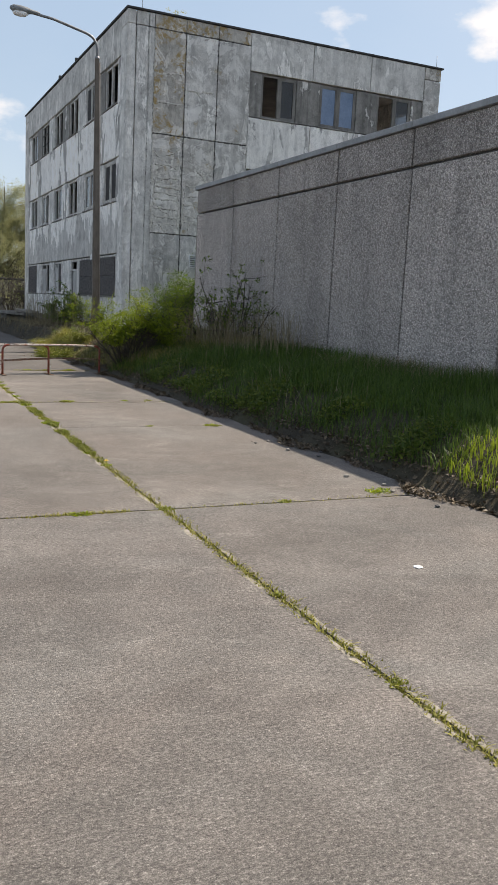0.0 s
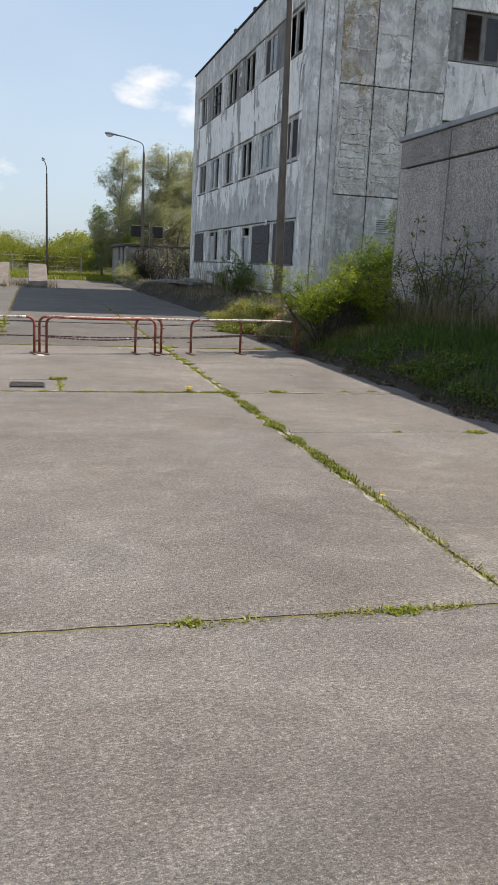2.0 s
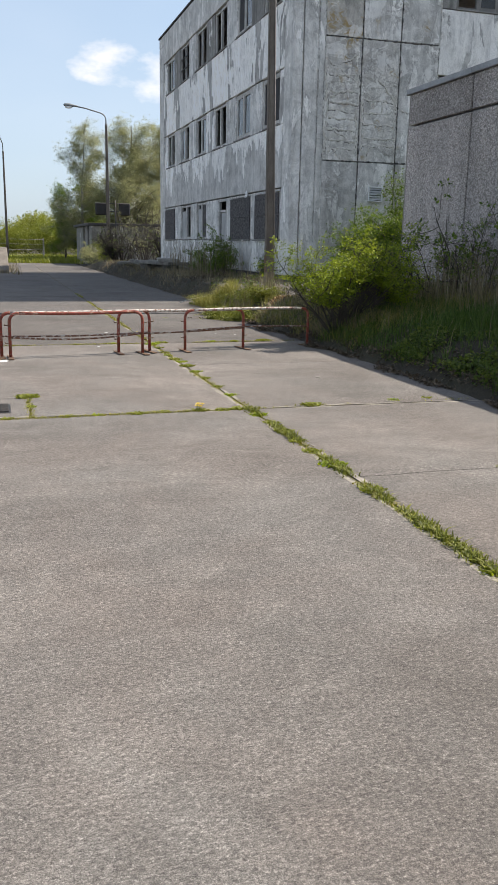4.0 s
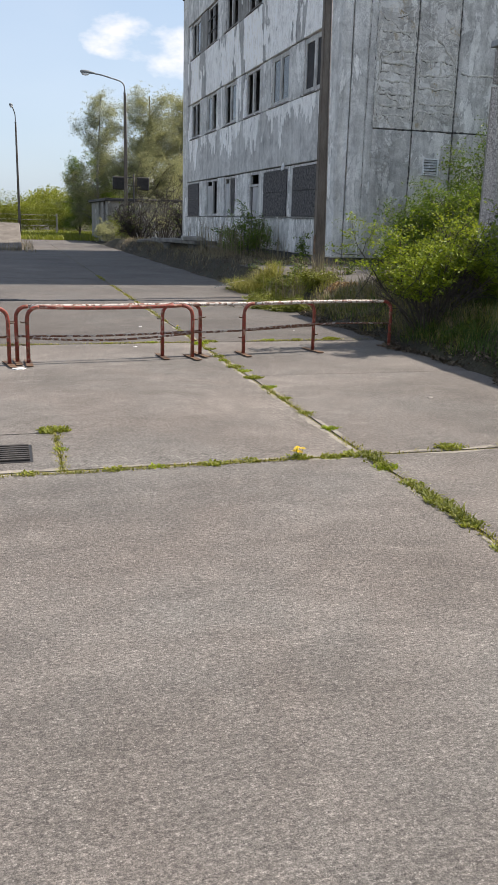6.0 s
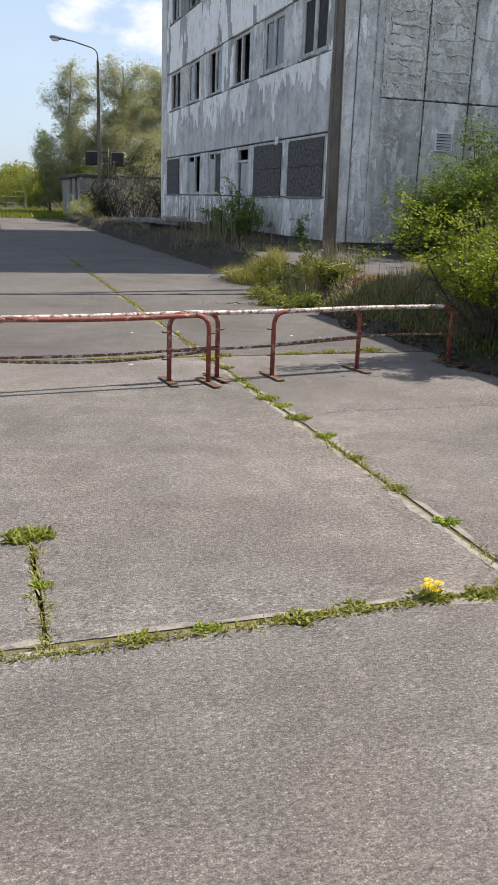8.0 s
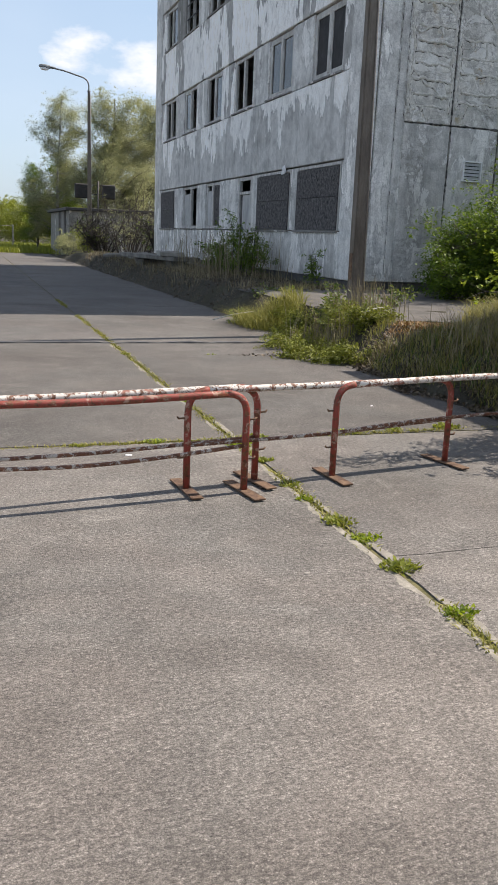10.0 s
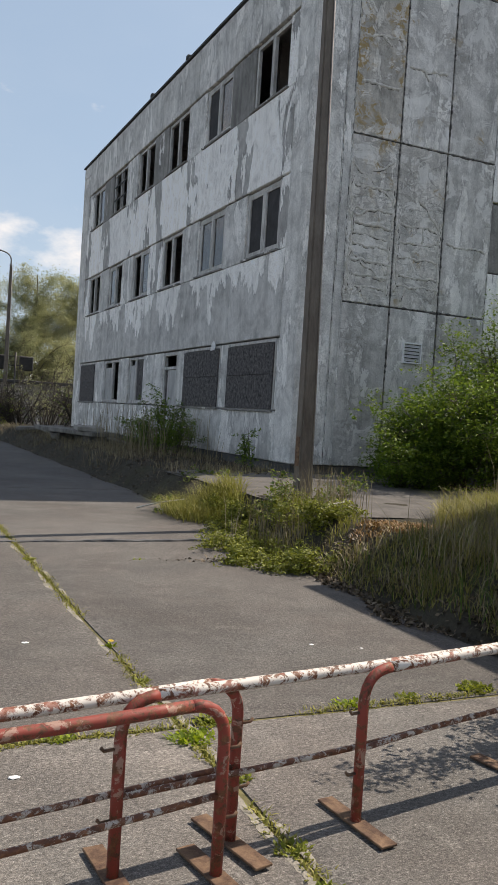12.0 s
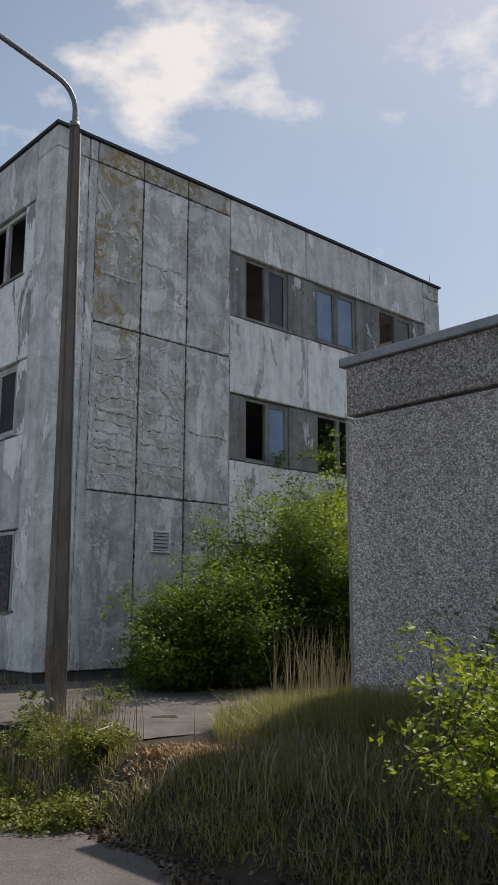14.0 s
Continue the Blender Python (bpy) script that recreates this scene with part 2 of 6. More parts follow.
def make_pebble():
    m, nt, b = material("pebble_dash", 0.9)
    v = coords(nt)
    n = cells(nt, v, 47)
    stone = ramp(nt, n.outputs["Color"], [(0.10, (0.27, 0.240, 0.224)), (0.42, (0.54, 0.495, 0.465)), (0.70, (0.72, 0.665, 0.63)), (0.92, (0.93, 0.88, 0.84))])
    gap = ramp(nt, n.outputs["Distance"], [(0.30, 1.0), (0.65, 0.50)])
    c = blend(nt, 0.85, stone, gap, "MULTIPLY")
    dust = ramp(nt, grain(nt, coords(nt, (1, 1, 0.35)), 0.9, 6, 0.65, 0.4), [(0.35, 0.70), (0.66, 1.12)])
    c = blend(nt, 0.8, c, dust, "MULTIPLY")
    wash = ramp(nt, grain(nt, coords(nt, (3.2, 3.2, 0.12)), 1.2, 5, 0.6), [(0.60, 1.0), (0.72, 0.66)])
    c = blend(nt, 0.7, c, wash, "MULTIPLY")
    paint(nt, b, blend(nt, 1.0, c, ramp(nt, per_object(nt), [(0.0, 0.72), (1.0, 1.10)]), "MULTIPLY"))
    relief(nt, b, ramp(nt, n.outputs["Distance"], [(0.1, 1.0), (0.7, 0.0)]), 0.9, 0.012)
    return m


def make_plain(name, a, c2, scale=8.0, rough=0.8, metal=0.0, bump=0.3, stretch=(1, 1, 1)):
    m, nt, b = material(name, rough, metal)
    v = coords(nt, stretch)
    c = ramp(nt, grain(nt, v, scale, 6, 0.65, 0.3), [(0.34, a), (0.66, c2)])
    fine = ramp(nt, grain(nt, v, scale * 9, 3, 0.7), [(0.35, 0.82), (0.65, 1.12)])
    paint(nt, b, blend(nt, 0.7, c, fine, "MULTIPLY"))
    relief(nt, b, grain(nt, v, scale * 6, 5, 0.65), bump, 0.004)
    return m


def make_rusty_paint(name, coat, worn, amount):
    m, nt, b = material(name, 0.6)
    v = coords(nt)
    rust = ramp(nt, grain(nt, v, 34, 6, 0.7), [(0.3, (0.055, 0.025, 0.016)), (0.55, (0.17, 0.065, 0.030)), (0.75, (0.30, 0.135, 0.06))])
    mask = ramp(nt, grain(nt, v, 24, 8, 0.75, 0.7), [(amount, 1.0), (amount + 0.05, 0.0)])
    c = blend(nt, mask, rust, coat)
    chips = ramp(nt, grain(nt, coords(nt, (1, 1, 1), (5, 2, 1)), 16, 6, 0.7, 0.5), [(0.56, 0.0), (0.60, 0.85)])
    c = blend(nt, chips, c, worn)
    paint(nt, b, c)
    relief(nt, b, blend(nt, 0.5, mask, grain(nt, v, 70, 4, 0.6)), 0.5, 0.002)
    return m


def make_leaf(name, lo, mid, hi, glow=0.35):
    m, nt, b = material(name, 0.55)
    paint(nt, b, ramp(nt, per_island(nt), [(0.0, lo), (0.5, mid), (1.0, hi)]))
    b.inputs["Specular IOR Level"].default_value = 0.35
    through_leaf = nt.nodes.new("ShaderNodeBsdfTranslucent")
    nt.links.new(ramp(nt, per_island(nt), [(0.0, mid), (1.0, hi)]), through_leaf.inputs["Color"])
    both = nt.nodes.new("ShaderNodeMixShader")
    both.inputs[0].default_value = glow
    out = nt.nodes["Material Output"]
    nt.links.new(b.outputs[0], both.inputs[1])
    nt.links.new(through_leaf.outputs[0], both.inputs[2])
    nt.links.new(both.outputs[0], out.inputs["Surface"])
    return m


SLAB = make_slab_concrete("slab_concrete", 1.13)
# same concrete at a lower colour level, for slabs beyond y -10.7
SLAB_DARK = make_slab_concrete("darker_slab_concrete", 0.80)
WALL_WEST = make_wall("weathered_coated_concrete", (0.62, 0.61, 0.585), (0.97, 0.955, 0.92), 0.555, 0.30, rise=(3.3, 4.92, -0.16, 0.15), beat=0.055)
WALL_BASE = make_wall("weathered_base_concrete", (0.64, 0.63, 0.605), (0.90, 0.885, 0.85), 0.53, 0.50, seed=2.0)
WALL_BARE = make_wall("weathered_grey_concrete", (0.70, 0.69, 0.66), (0.88, 0.865, 0.83), 0.56, 0.45, seed=3.0)
WALL_WHITE = make_wall("flaking_white_coat", (0.47, 0.46, 0.44), (0.98, 0.965, 0.93), 0.405, 0.22, seed=5.0, beat=0.085)
WALL_PALE = make_wall("pale_streaked_coat", (0.62, 0.61, 0.58), (0.90, 0.885, 0.85), 0.42, 0.38, seed=7.0)
WALL_BLIND = make_wall("blind_panel_concrete", (0.62, 0.608, 0.58), (0.76, 0.745, 0.71), 0.56, 0.50, lichen=0.62, seed=1.0)
WALL_SCABBED = make_wall("scabbed_panel_concrete", (0.60, 0.588, 0.56), (0.74, 0.725, 0.69), 0.56, 0.50, lichen=0.75, seed=1.0, scab=0.585)
WALL_LICHEN = make_wall("lichen_grown_concrete", (0.52, 0.495, 0.45), (0.68, 0.655, 0.605), 0.56, 0.50, lichen=0.45, seed=4.0)
WALL_CRACKED = make_wall("cracked_panel_concrete", (0.63, 0.61, 0.57), (0.76, 0.74, 0.70), 0.56, 0.45, lichen=0.58, cracks=0.3, seed=6.0)
WALL_DARK = make_wall("stained_pier_concrete", (0.28, 0.272, 0.255), (0.74, 0.725, 0.695), 0.60, 0.70, seed=8.0)
PEBBLE = make_pebble()
PLINTH = make_plain("plinth_render", (0.055, 0.056, 0.06), (0.12, 0.12, 0.12), 3.0)
EDGE_METAL = make_plain("weathered_zinc", (0.19, 0.20, 0.21), (0.30, 0.31, 0.325), 2.0, 0.5, 0.3)
ROOF_EDGE = make_plain("dark_roof_felt", (0.03, 0.03, 0.032), (0.07, 0.07, 0.07), 5.0)
FRAME = make_plain("weathered_window_wood", (0.36, 0.352, 0.335), (0.66, 0.65, 0.62), 6.0, 0.8, 0, 0.4, (1, 1, 0.3))
FRAME_DARK = make_plain("dark_weathered_window_wood", (0.13, 0.125, 0.115), (0.27, 0.26, 0.24), 6.0, 0.8, 0, 0.4, (1, 1, 0.3))
BOARD = make_plain("dark_chipboard", (0.022, 0.021, 0.022), (0.17, 0.158, 0.156), 13.0, 0.98)
INTERIOR = make_plain("dusty_plaster", (0.25, 0.24, 0.23), (0.40, 0.385, 0.365), 1.4)
DOOR_WHITE = make_plain("dirty_white_door", (0.34, 0.34, 0.335), (0.56, 0.56, 0.55), 3.0, 0.7, 0, 0.2, (1, 1, 0.25))
LOUVRE = make_plain("white_louvre", (0.78, 0.79, 0.79), (0.88, 0.89, 0.89), 5.0, 0.6)
POLE = make_plain("old_pole_concrete", (0.110, 0.091, 0.075), (0.205, 0.178, 0.150), 5.0, 0.9, 0, 0.5, (1, 1, 0.25))
CONDUIT = make_plain("pale_conduit", (0.24, 0.21, 0.19), (0.36, 0.33, 0.30), 6.0)
GALVANISED = make_plain("galvanised_steel", (0.16, 0.17, 0.18), (0.28, 0.29, 0.30), 7.0, 0.5, 0.5)
LAMP_HEAD = make_plain("grey_lamp_housing", (0.16, 0.18, 0.19), (0.26, 0.28, 0.29), 6.0, 0.45)
RED = make_rusty_paint("flaking_red_paint", (0.27, 0.048, 0.032), (0.42, 0.27, 0.21), 0.50)
MID_RAIL = make_rusty_paint("rusted_rail_paint", (0.50, 0.45, 0.40), (0.12, 0.045, 0.03), 0.44)
WHITE_RED = make_rusty_paint("flaking_white_paint", (0.66, 0.62, 0.57), (0.27, 0.085, 0.05), 0.505)
RUST = make_plain("rust", (0.085, 0.050, 0.034), (0.22, 0.135, 0.082), 22.0, 0.9)
ASPHALT = make_plain("old_asphalt", (0.072, 0.067, 0.062), (0.135, 0.126, 0.117), 3.0, 0.95, 0, 0.8)
BLACK = make_plain("black_sheet_metal", (0.010, 0.010, 0.011), (0.03, 0.028, 0.027), 6.0, 0.55)
OLD_CONCRETE = make_plain("old_precast_concrete", (0.24, 0.225, 0.20), (0.40, 0.38, 0.345), 2.0, 0.9, 0, 0.5)
RAMP_CONCRETE = make_plain("stained_ramp_concrete", (0.12, 0.105, 0.088), (0.22, 0.198, 0.17), 2.0, 0.9, 0, 0.5)
SEALANT = make_plain("crumbled_joint_sealant", (0.04, 0.04, 0.038), (0.20, 0.19, 0.178), 20.0, 0.95, 0, 0.6)
# dark colour for the shade under the plaster ridges
RIDGE_SHADE = make_plain("plaster_ridge_shade", (0.045, 0.042, 0.036), (0.15, 0.14, 0.12), 20.0, 0.95, 0, 0.6)
SEAM = make_plain("dirty_plaster_seam", (0.46, 0.44, 0.395), (0.74, 0.715, 0.665), 14.0, 0.95, 0, 0.6)
FOOT = make_plain("lichened_rusty_plate", (0.070, 0.036, 0.024), (0.21, 0.130, 0.078), 17.0, 0.9, 0, 0.5)
RUBBLE = make_plain("mossy_rubble_concrete", (0.10, 0.095, 0.085), (0.26, 0.245, 0.22), 4.0, 0.9, 0, 0.6)
BARK = make_plain("bark", (0.06, 0.05, 0.04), (0.16, 0.14, 0.115), 9.0, 0.9, 0, 0.7, (1, 1, 0.4))
TWIG = make_plain("twig", (0.040, 0.033, 0.026), (0.095, 0.078, 0.06), 9.0)
DARK_TWIG = make_plain("dark_twig", (0.018, 0.015, 0.013), (0.05, 0.042, 0.034), 9.0)
BIRCH_BARK = make_plain("birch_bark", (0.10, 0.095, 0.09), (0.42, 0.41, 0.39), 4.0, 0.8, 0, 0.4, (1, 1, 3))
LEAF_GREEN = make_leaf("bright_spring_leaf", (0.085, 0.145, 0.010), (0.210, 0.290, 0.016), (0.400, 0.480, 0.036), 0.48)
LEAF_HAWTHORN = make_leaf("hawthorn_leaf", (0.075, 0.125, 0.010), (0.195, 0.270, 0.018), (0.370, 0.440, 0.035), 0.42)
LEAF_DARK = make_leaf("deep_green_leaf", (0.032, 0.068, 0.010), (0.095, 0.165, 0.018), (0.220, 0.310, 0.036), 0.42)
LEAF_FAR = make_leaf("pale_spring_leaf", (0.16, 0.17, 0.078), (0.31, 0.325, 0.155), (0.48, 0.49, 0.26), 0.5)
LEAF_MOUND = make_leaf("low_weed_leaf", (0.065, 0.082, 0.012), (0.150, 0.175, 0.022), (0.295, 0.315, 0.045), 0.3)
LEAF_HEDGE = make_leaf("hedge_leaf", (0.115, 0.140, 0.016), (0.205, 0.235, 0.026), (0.310, 0.340, 0.045))
BRAMBLE = make_leaf("bramble_leaf", (0.040, 0.075, 0.018), (0.095, 0.145, 0.025), (0.200, 0.240, 0.040))
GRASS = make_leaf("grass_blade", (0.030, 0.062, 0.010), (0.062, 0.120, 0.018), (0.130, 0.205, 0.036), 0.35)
# brighter copy of the grass, with the sunlight put into its colour
GRASS_SUN = make_leaf("sunlit_grass_blade", (0.130, 0.200, 0.016), (0.225, 0.310, 0.024), (0.340, 0.410, 0.045), 0.4)
SAND = make_plain("pale_crumbled_mortar", (0.19, 0.176, 0.150), (0.38, 0.352, 0.300), 16.0, 0.95, 0, 0.8)
LITTER_LEAF = make_leaf("dead_leaf", (0.055, 0.040, 0.026), (0.10, 0.075, 0.048), (0.19, 0.15, 0.10), 0.05)
OLIVE_GRASS = make_leaf("olive_grass_blade", (0.100, 0.105, 0.024), (0.235, 0.225, 0.056), (0.430, 0.385, 0.130), 0.36)
IRON = make_plain("dark_cast_iron", (0.035, 0.033, 0.031), (0.085, 0.075, 0.066), 18.0, 0.7, 0.3)
MOSS_ORANGE = make_leaf("dry_orange_moss", (0.16, 0.085, 0.03), (0.27, 0.145, 0.05), (0.38, 0.25, 0.09), 0.1)
STRAW = make_leaf("dry_grass_blade", (0.135, 0.110, 0.065), (0.235, 0.195, 0.115), (0.380, 0.325, 0.205), 0.2)
YELLOW_GRASS = make_leaf("yellowing_grass_blade", (0.125, 0.140, 0.025), (0.240, 0.240, 0.046), (0.380, 0.350, 0.088), 0.32)
PETAL = make_leaf("dandelion_petal", (0.75, 0.52, 0.01), (0.85, 0.60, 0.01), (0.90, 0.68, 0.02), 0.15)
MOSS = make_plain("joint_moss", (0.085, 0.080, 0.030), (0.20, 0.175, 0.075), 14.0, 0.95, 0, 1.0)


def make_ground():
    m, nt, b = material("soil_and_grass", 0.97)
    v = coords(nt)
    c = ramp(nt, grain(nt, v, 0.8, 7, 0.7, 0.4), [(0.32, (0.028, 0.023, 0.017)), (0.52, (0.048, 0.041, 0.026)), (0.72, (0.066, 0.066, 0.030))])
    paint(nt, b, blend(nt, 0.8, c, ramp(nt, grain(nt, v, 25, 5, 0.75), [(0.32, 0.5), (0.66, 1.4)]), "MULTIPLY"))
    relief(nt, b, grain(nt, v, 14, 6, 0.75), 0.9, 0.05)
    return m


def make_glass(name, color, rough):
    m, nt, b = material(name, rough, 0.0, color)
    b.inputs["Transmission Weight"].default_value = 0.9
    b.inputs["IOR"].default_value = 1.45
    v = coords(nt)
    nt.links.new(ramp(nt, grain(nt, v, 5, 6, 0.7), [(0.35, rough * 0.5), (0.7, rough * 2.2)]), b.inputs["Roughness"])
    return m


SOIL = make_ground()
GLASS_DUSTY = make_glass("dusty_glass", (0.15, 0.155, 0.165), 0.10)
# opaque dusty pane, the unlit room behind it put into its colour
PANE_DIM = make_plain("grimy_dark_room_pane", (0.022, 0.021, 0.023), (0.05, 0.048, 0.05), 3.0, 0.85, 0, 0.05)
# reflection of the blue sky painted as the pane's own colour
PANE_BLUE = make_plain("sky_reflection_pane", (0.13, 0.20, 0.32), (0.20, 0.28, 0.41), 2.0, 0.3, 0, 0.05)


# ---- mesh helpers ----
def part(name, bm, mat, parent=None, label=""):
    me = bpy.data.meshes.new(name)
    bm.normal_update()
    bm.to_mesh(me)
    bm.free()
    me.materials.append(mat)
    ob = new(name, me)
    if parent is not None:
        ob.parent = parent
    return tagged(ob, label)


def thing(name, at, label, category, group="", kind=""):
    """An Empty at the base of a thing; parts are given in the place's own metres and moved under it by `under`."""
    ob = new(name)
    ob.empty_display_size = 0.2
    ob.location = at
    return tagged(ob, label, category, group, kind)


def under(ob, parent):
    """Hang a part, built in the place's metres, on a top-level Empty."""
    ob.parent = parent
    ob.location = -Vector(parent.location)
    return ob


def box(bm, x0, x1, y0, y1, z0, z1, bevel=0.0):
    v = [bm.verts.new((x, y, z)) for z in (z0, z1) for y in (y0, y1) for x in (x0, x1)]
    f = [bm.faces.new([v[k] for k in q]) for q in ((0, 2, 3, 1), (4, 5, 7, 6), (0, 1, 5, 4), (2, 6, 7, 3), (0, 4, 6, 2), (1, 3, 7, 5))]
    if bevel:
        edges = list({e for q in f for e in q.edges})
        bmesh.ops.bevel(bm, geom=edges, offset=bevel, segments=1, affect="EDGES", profile=0.5)
    return v


def cuboid(x0, x1, y0, y1, z0, z1, bevel=0.0):
    bm = bmesh.new()
    box(bm, x0, x1, y0, y1, z0, z1, bevel)
    return bm


def tube(bm, points, radii, sides=10):
    """A round bar along the points."""
    pts = [Vector(p) for p in points]
    if isinstance(radii, (int, float)):
        radii = [radii] * len(pts)
    rings, up = [], Vector((0.13, 0.31, 0.94))
    for k, p in enumerate(pts):
        d = (pts[min(k + 1, len(pts) - 1)] - pts[max(k - 1, 0)]).normalized()
        a = d.cross(up)
        if a.length < 0.05:
            a = d.cross(Vector((1, 0, 0)))
        a.normalize()
        c = d.cross(a)
        rings.append([bm.verts.new(p + (a * math.cos(t) + c * math.sin(t)) * radii[k]) for t in (2 * math.pi * j / sides for j in range(sides))])
    for r, s in zip(rings, rings[1:]):
        for j in range(sides):
            f = bm.faces.new((r[j], r[(j + 1) % sides], s[(j + 1) % sides], s[j]))
            f.smooth = True
    bm.faces.new(rings[0][::-1])
    bm.faces.new(rings[-1])


def arc(p0, corner, p1, n=6):
    """Points of a rounded bend from p0 by corner to p1."""
    a, c, b = Vector(p0), Vector(corner), Vector(p1)
    return [(a * (1 - t) ** 2 + c * 2 * t * (1 - t) + b * t * t) for t in (k / n for k in range(n + 1))]


def from_arrays(name, verts, faces, mat, parent=None, label=""):
    """One mesh from numpy arrays; every face has the same number of corners."""
    me = bpy.data.meshes.new(name)
    n, k = len(faces), faces.shape[1]
    me.vertices.add(len(verts))
    me.vertices.foreach_set("co", np.ascontiguousarray(verts, dtype=np.float32).ravel())
    me.loops.add(n * k)
    me.loops.foreach_set("vertex_index", np.ascontiguousarray(faces, dtype=np.int32).ravel())
    me.polygons.add(n)
    me.polygons.foreach_set("loop_start", np.arange(0, n * k, k, dtype=np.int32))
    me.update(calc_edges=True)
    me.materials.append(mat)
    ob = new(name, me)
    if parent is not None:
        ob.parent = parent
    return tagged(ob, label)


# ---- ground ----
def smooth(a, b, x):
    t = min(1.0, max(0.0, (x - a) / (b - a)))
    return t * t * (3 - 2 * t)


def rough_noise(x, y, s):
    return noise.noise(Vector((x * s, y * s, 3.7)))


def land(x, y):
    """Height of the bare ground."""
    edge = -3.42 + 0.45 * smooth(-8.0, -4.0, y) + 0.08 * rough_noise(x, y, 1.3)
    if y > 24:
        side = 1 - smooth(24, 32, y)
    else:
        side = smooth(-40, -30, y)
    lip = 0.15 * smooth(edge + 0.02, edge + 0.14, x) if y < -8.0 else 0.0
    bank = lip + (0.47 - lip) * smooth(edge, edge + (0.8 if y < -6.5 else 0.5), x) + 0.19 * smooth(-2.4, -0.4, x) * (1 - smooth(-8.2, -6.6, y))
    h = -0.035 + (bank + 0.05 * rough_noise(x, y, 0.9) * smooth(edge, edge + 0.6, x)) * side * (1 - smooth(16, 24, x))
    far = smooth(38, 90, y)
    return h + far * 0.25 * rough_noise(x, y, 0.05)


def axis(lo, hi, fine_lo, fine_hi, step):
    out = [fine_lo + k * step for k in range(int((fine_hi - fine_lo) / step) + 1)]
    gap = step
    while out[-1] < hi:
        gap *= 1.35
        out.append(min(hi, out[-1] + gap))
    gap = step
    while out[0] > lo:
        gap *= 1.35
        out.insert(0, max(lo, out[0] - gap))
    return out


def build_ground():
    xs, ys = axis(-900, 900, -4.6, 3.4, 0.16), axis(-400, 1500, -26.5, 22.0, 0.2)
    verts = np.array([(x, y, land(x, y)) for y in ys for x in xs])
    n = len(xs)
    idx = np.arange(len(ys) * n).reshape(len(ys), n)
    faces = np.stack([idx[:-1, :-1], idx[:-1, 1:], idx[1:, 1:], idx[1:, :-1]], axis=-1).reshape(-1, 4)
    ob = from_arrays("ground", verts, faces, SOIL)
    ob.data.polygons.foreach_set("use_smooth", [True] * len(faces))
    return tagged(ob, "bare soil bank and rough grass beside the concrete road", "ground", kind="structure")


ground = build_ground()

# asphalt forecourt round the lamp post, between the two buildings
def build_forecourt():
    bm = bmesh.new()
    xs = [-2.5 + 0.25 * k for k in range(50)]
    ys = [-6.15 + 0.25 * k for k in range(25)]
    grid = {}
    for i, x in enumerate(xs):
        for j, y in enumerate(ys):
            e = 0.16 * rough_noise(x, y, 1.7)
            px = x + (e if i == 0 else 0)
            py = y + (e if j == 0 else 0)
            grid[i, j] = bm.verts.new((px, py, 0.468 + 0.012 * rough_noise(x, y, 2.1) - (0.05 if i == 0 or j == 0 else 0)))
    for i in range(len(xs) - 1):
        for j in range(len(ys) - 1):
            bm.faces.new((grid[i, j], grid[i + 1, j], grid[i + 1, j + 1], grid[i, j + 1])).smooth = True
    return tagged(part("pavement", bm, ASPHALT), "old grey asphalt forecourt with crumbling edges", "pavement", kind="structure")


build_forecourt()


# ---- the long building ----
house = thing("office_building", (0, 0, 0.45), "three-storey abandoned precast concrete office block, stained and flaking", "building")
HOUSE_W, HOUSE_L, ROOF_Z = 12.6, 19.6, 11.0
PLATE = 0.2


def hp(name, bm, mat, label=""):
    return under(part(name, bm, mat, label=label), house)


def west_panel(name, y0, y1, z0, z1, mat, proud=0.0, thick=PLATE):
    g = 0.010
    return hp(name, cuboid(-proud, thick, y0 + g, y1 - g, z0 + g, z1 - g, 0.014), mat)


def south_panel(name, x0, x1, z0, z1, mat, proud=0.0, thick=PLATE):
    g = 0.013
    return hp(name, cuboid(x0 + g, x1 - g, -proud, thick, z0 + g, z1 - g, 0.014), mat)


# west front: bands of panels
WEST_JOINTS = [0.78, 3.55, 6.5, 9.5, 12.5, 15.5, 18.6]
for y0, y1 in zip(WEST_JOINTS, WEST_JOINTS[1:]):
    west_panel("spandrel_panel", y0, y1, 9.68, 10.96, WALL_BARE)
    west_panel("spandrel_panel", y0, y1, 6.42, 8.20, WALL_WHITE)
    west_panel("spandrel_panel", y0, y1, 3.14, 4.92, WALL_WEST)
for y0, y1 in ((0.78, 3.55), (3.55, 6.95), (8.2, 9.5), (9.5, 12.5), (12.5, 15.5), (15.5, 18.6)):
    west_panel("base_panel", y0, y1, 0.62, 1.64, WALL_BASE)
# piers between the windows of the upper storeys
WIN_Y = [(1.22 + 3.0 * k, 2.92 + 3.0 * k) for k in range(6)]
for k, z0, z1 in ((0, 4.93, 6.42), (1, 8.21, 9.68)):
    edges = [0.78] + [v for w in WIN_Y for v in w] + [18.6]
    for j in range(0, len(edges), 2):
        west_panel("pier_panel", edges[j], edges[j + 1], z0, z1, WALL_DARK if (k and j % 4) else WALL_WHITE if j % 3 == 0 else WALL_BARE, -0.035)
for y0, y1 in ((0.78, 0.92), (3.45, 3.9), (6.42, 6.98), (8.2, 9.15), (9.15, 10.1), (11.75, 12.9), (14.9, 16.1), (18.42, 18.6)):
    west_panel("pier_panel", y0, y1, 1.65, 3.13, WALL_BARE, -0.03)
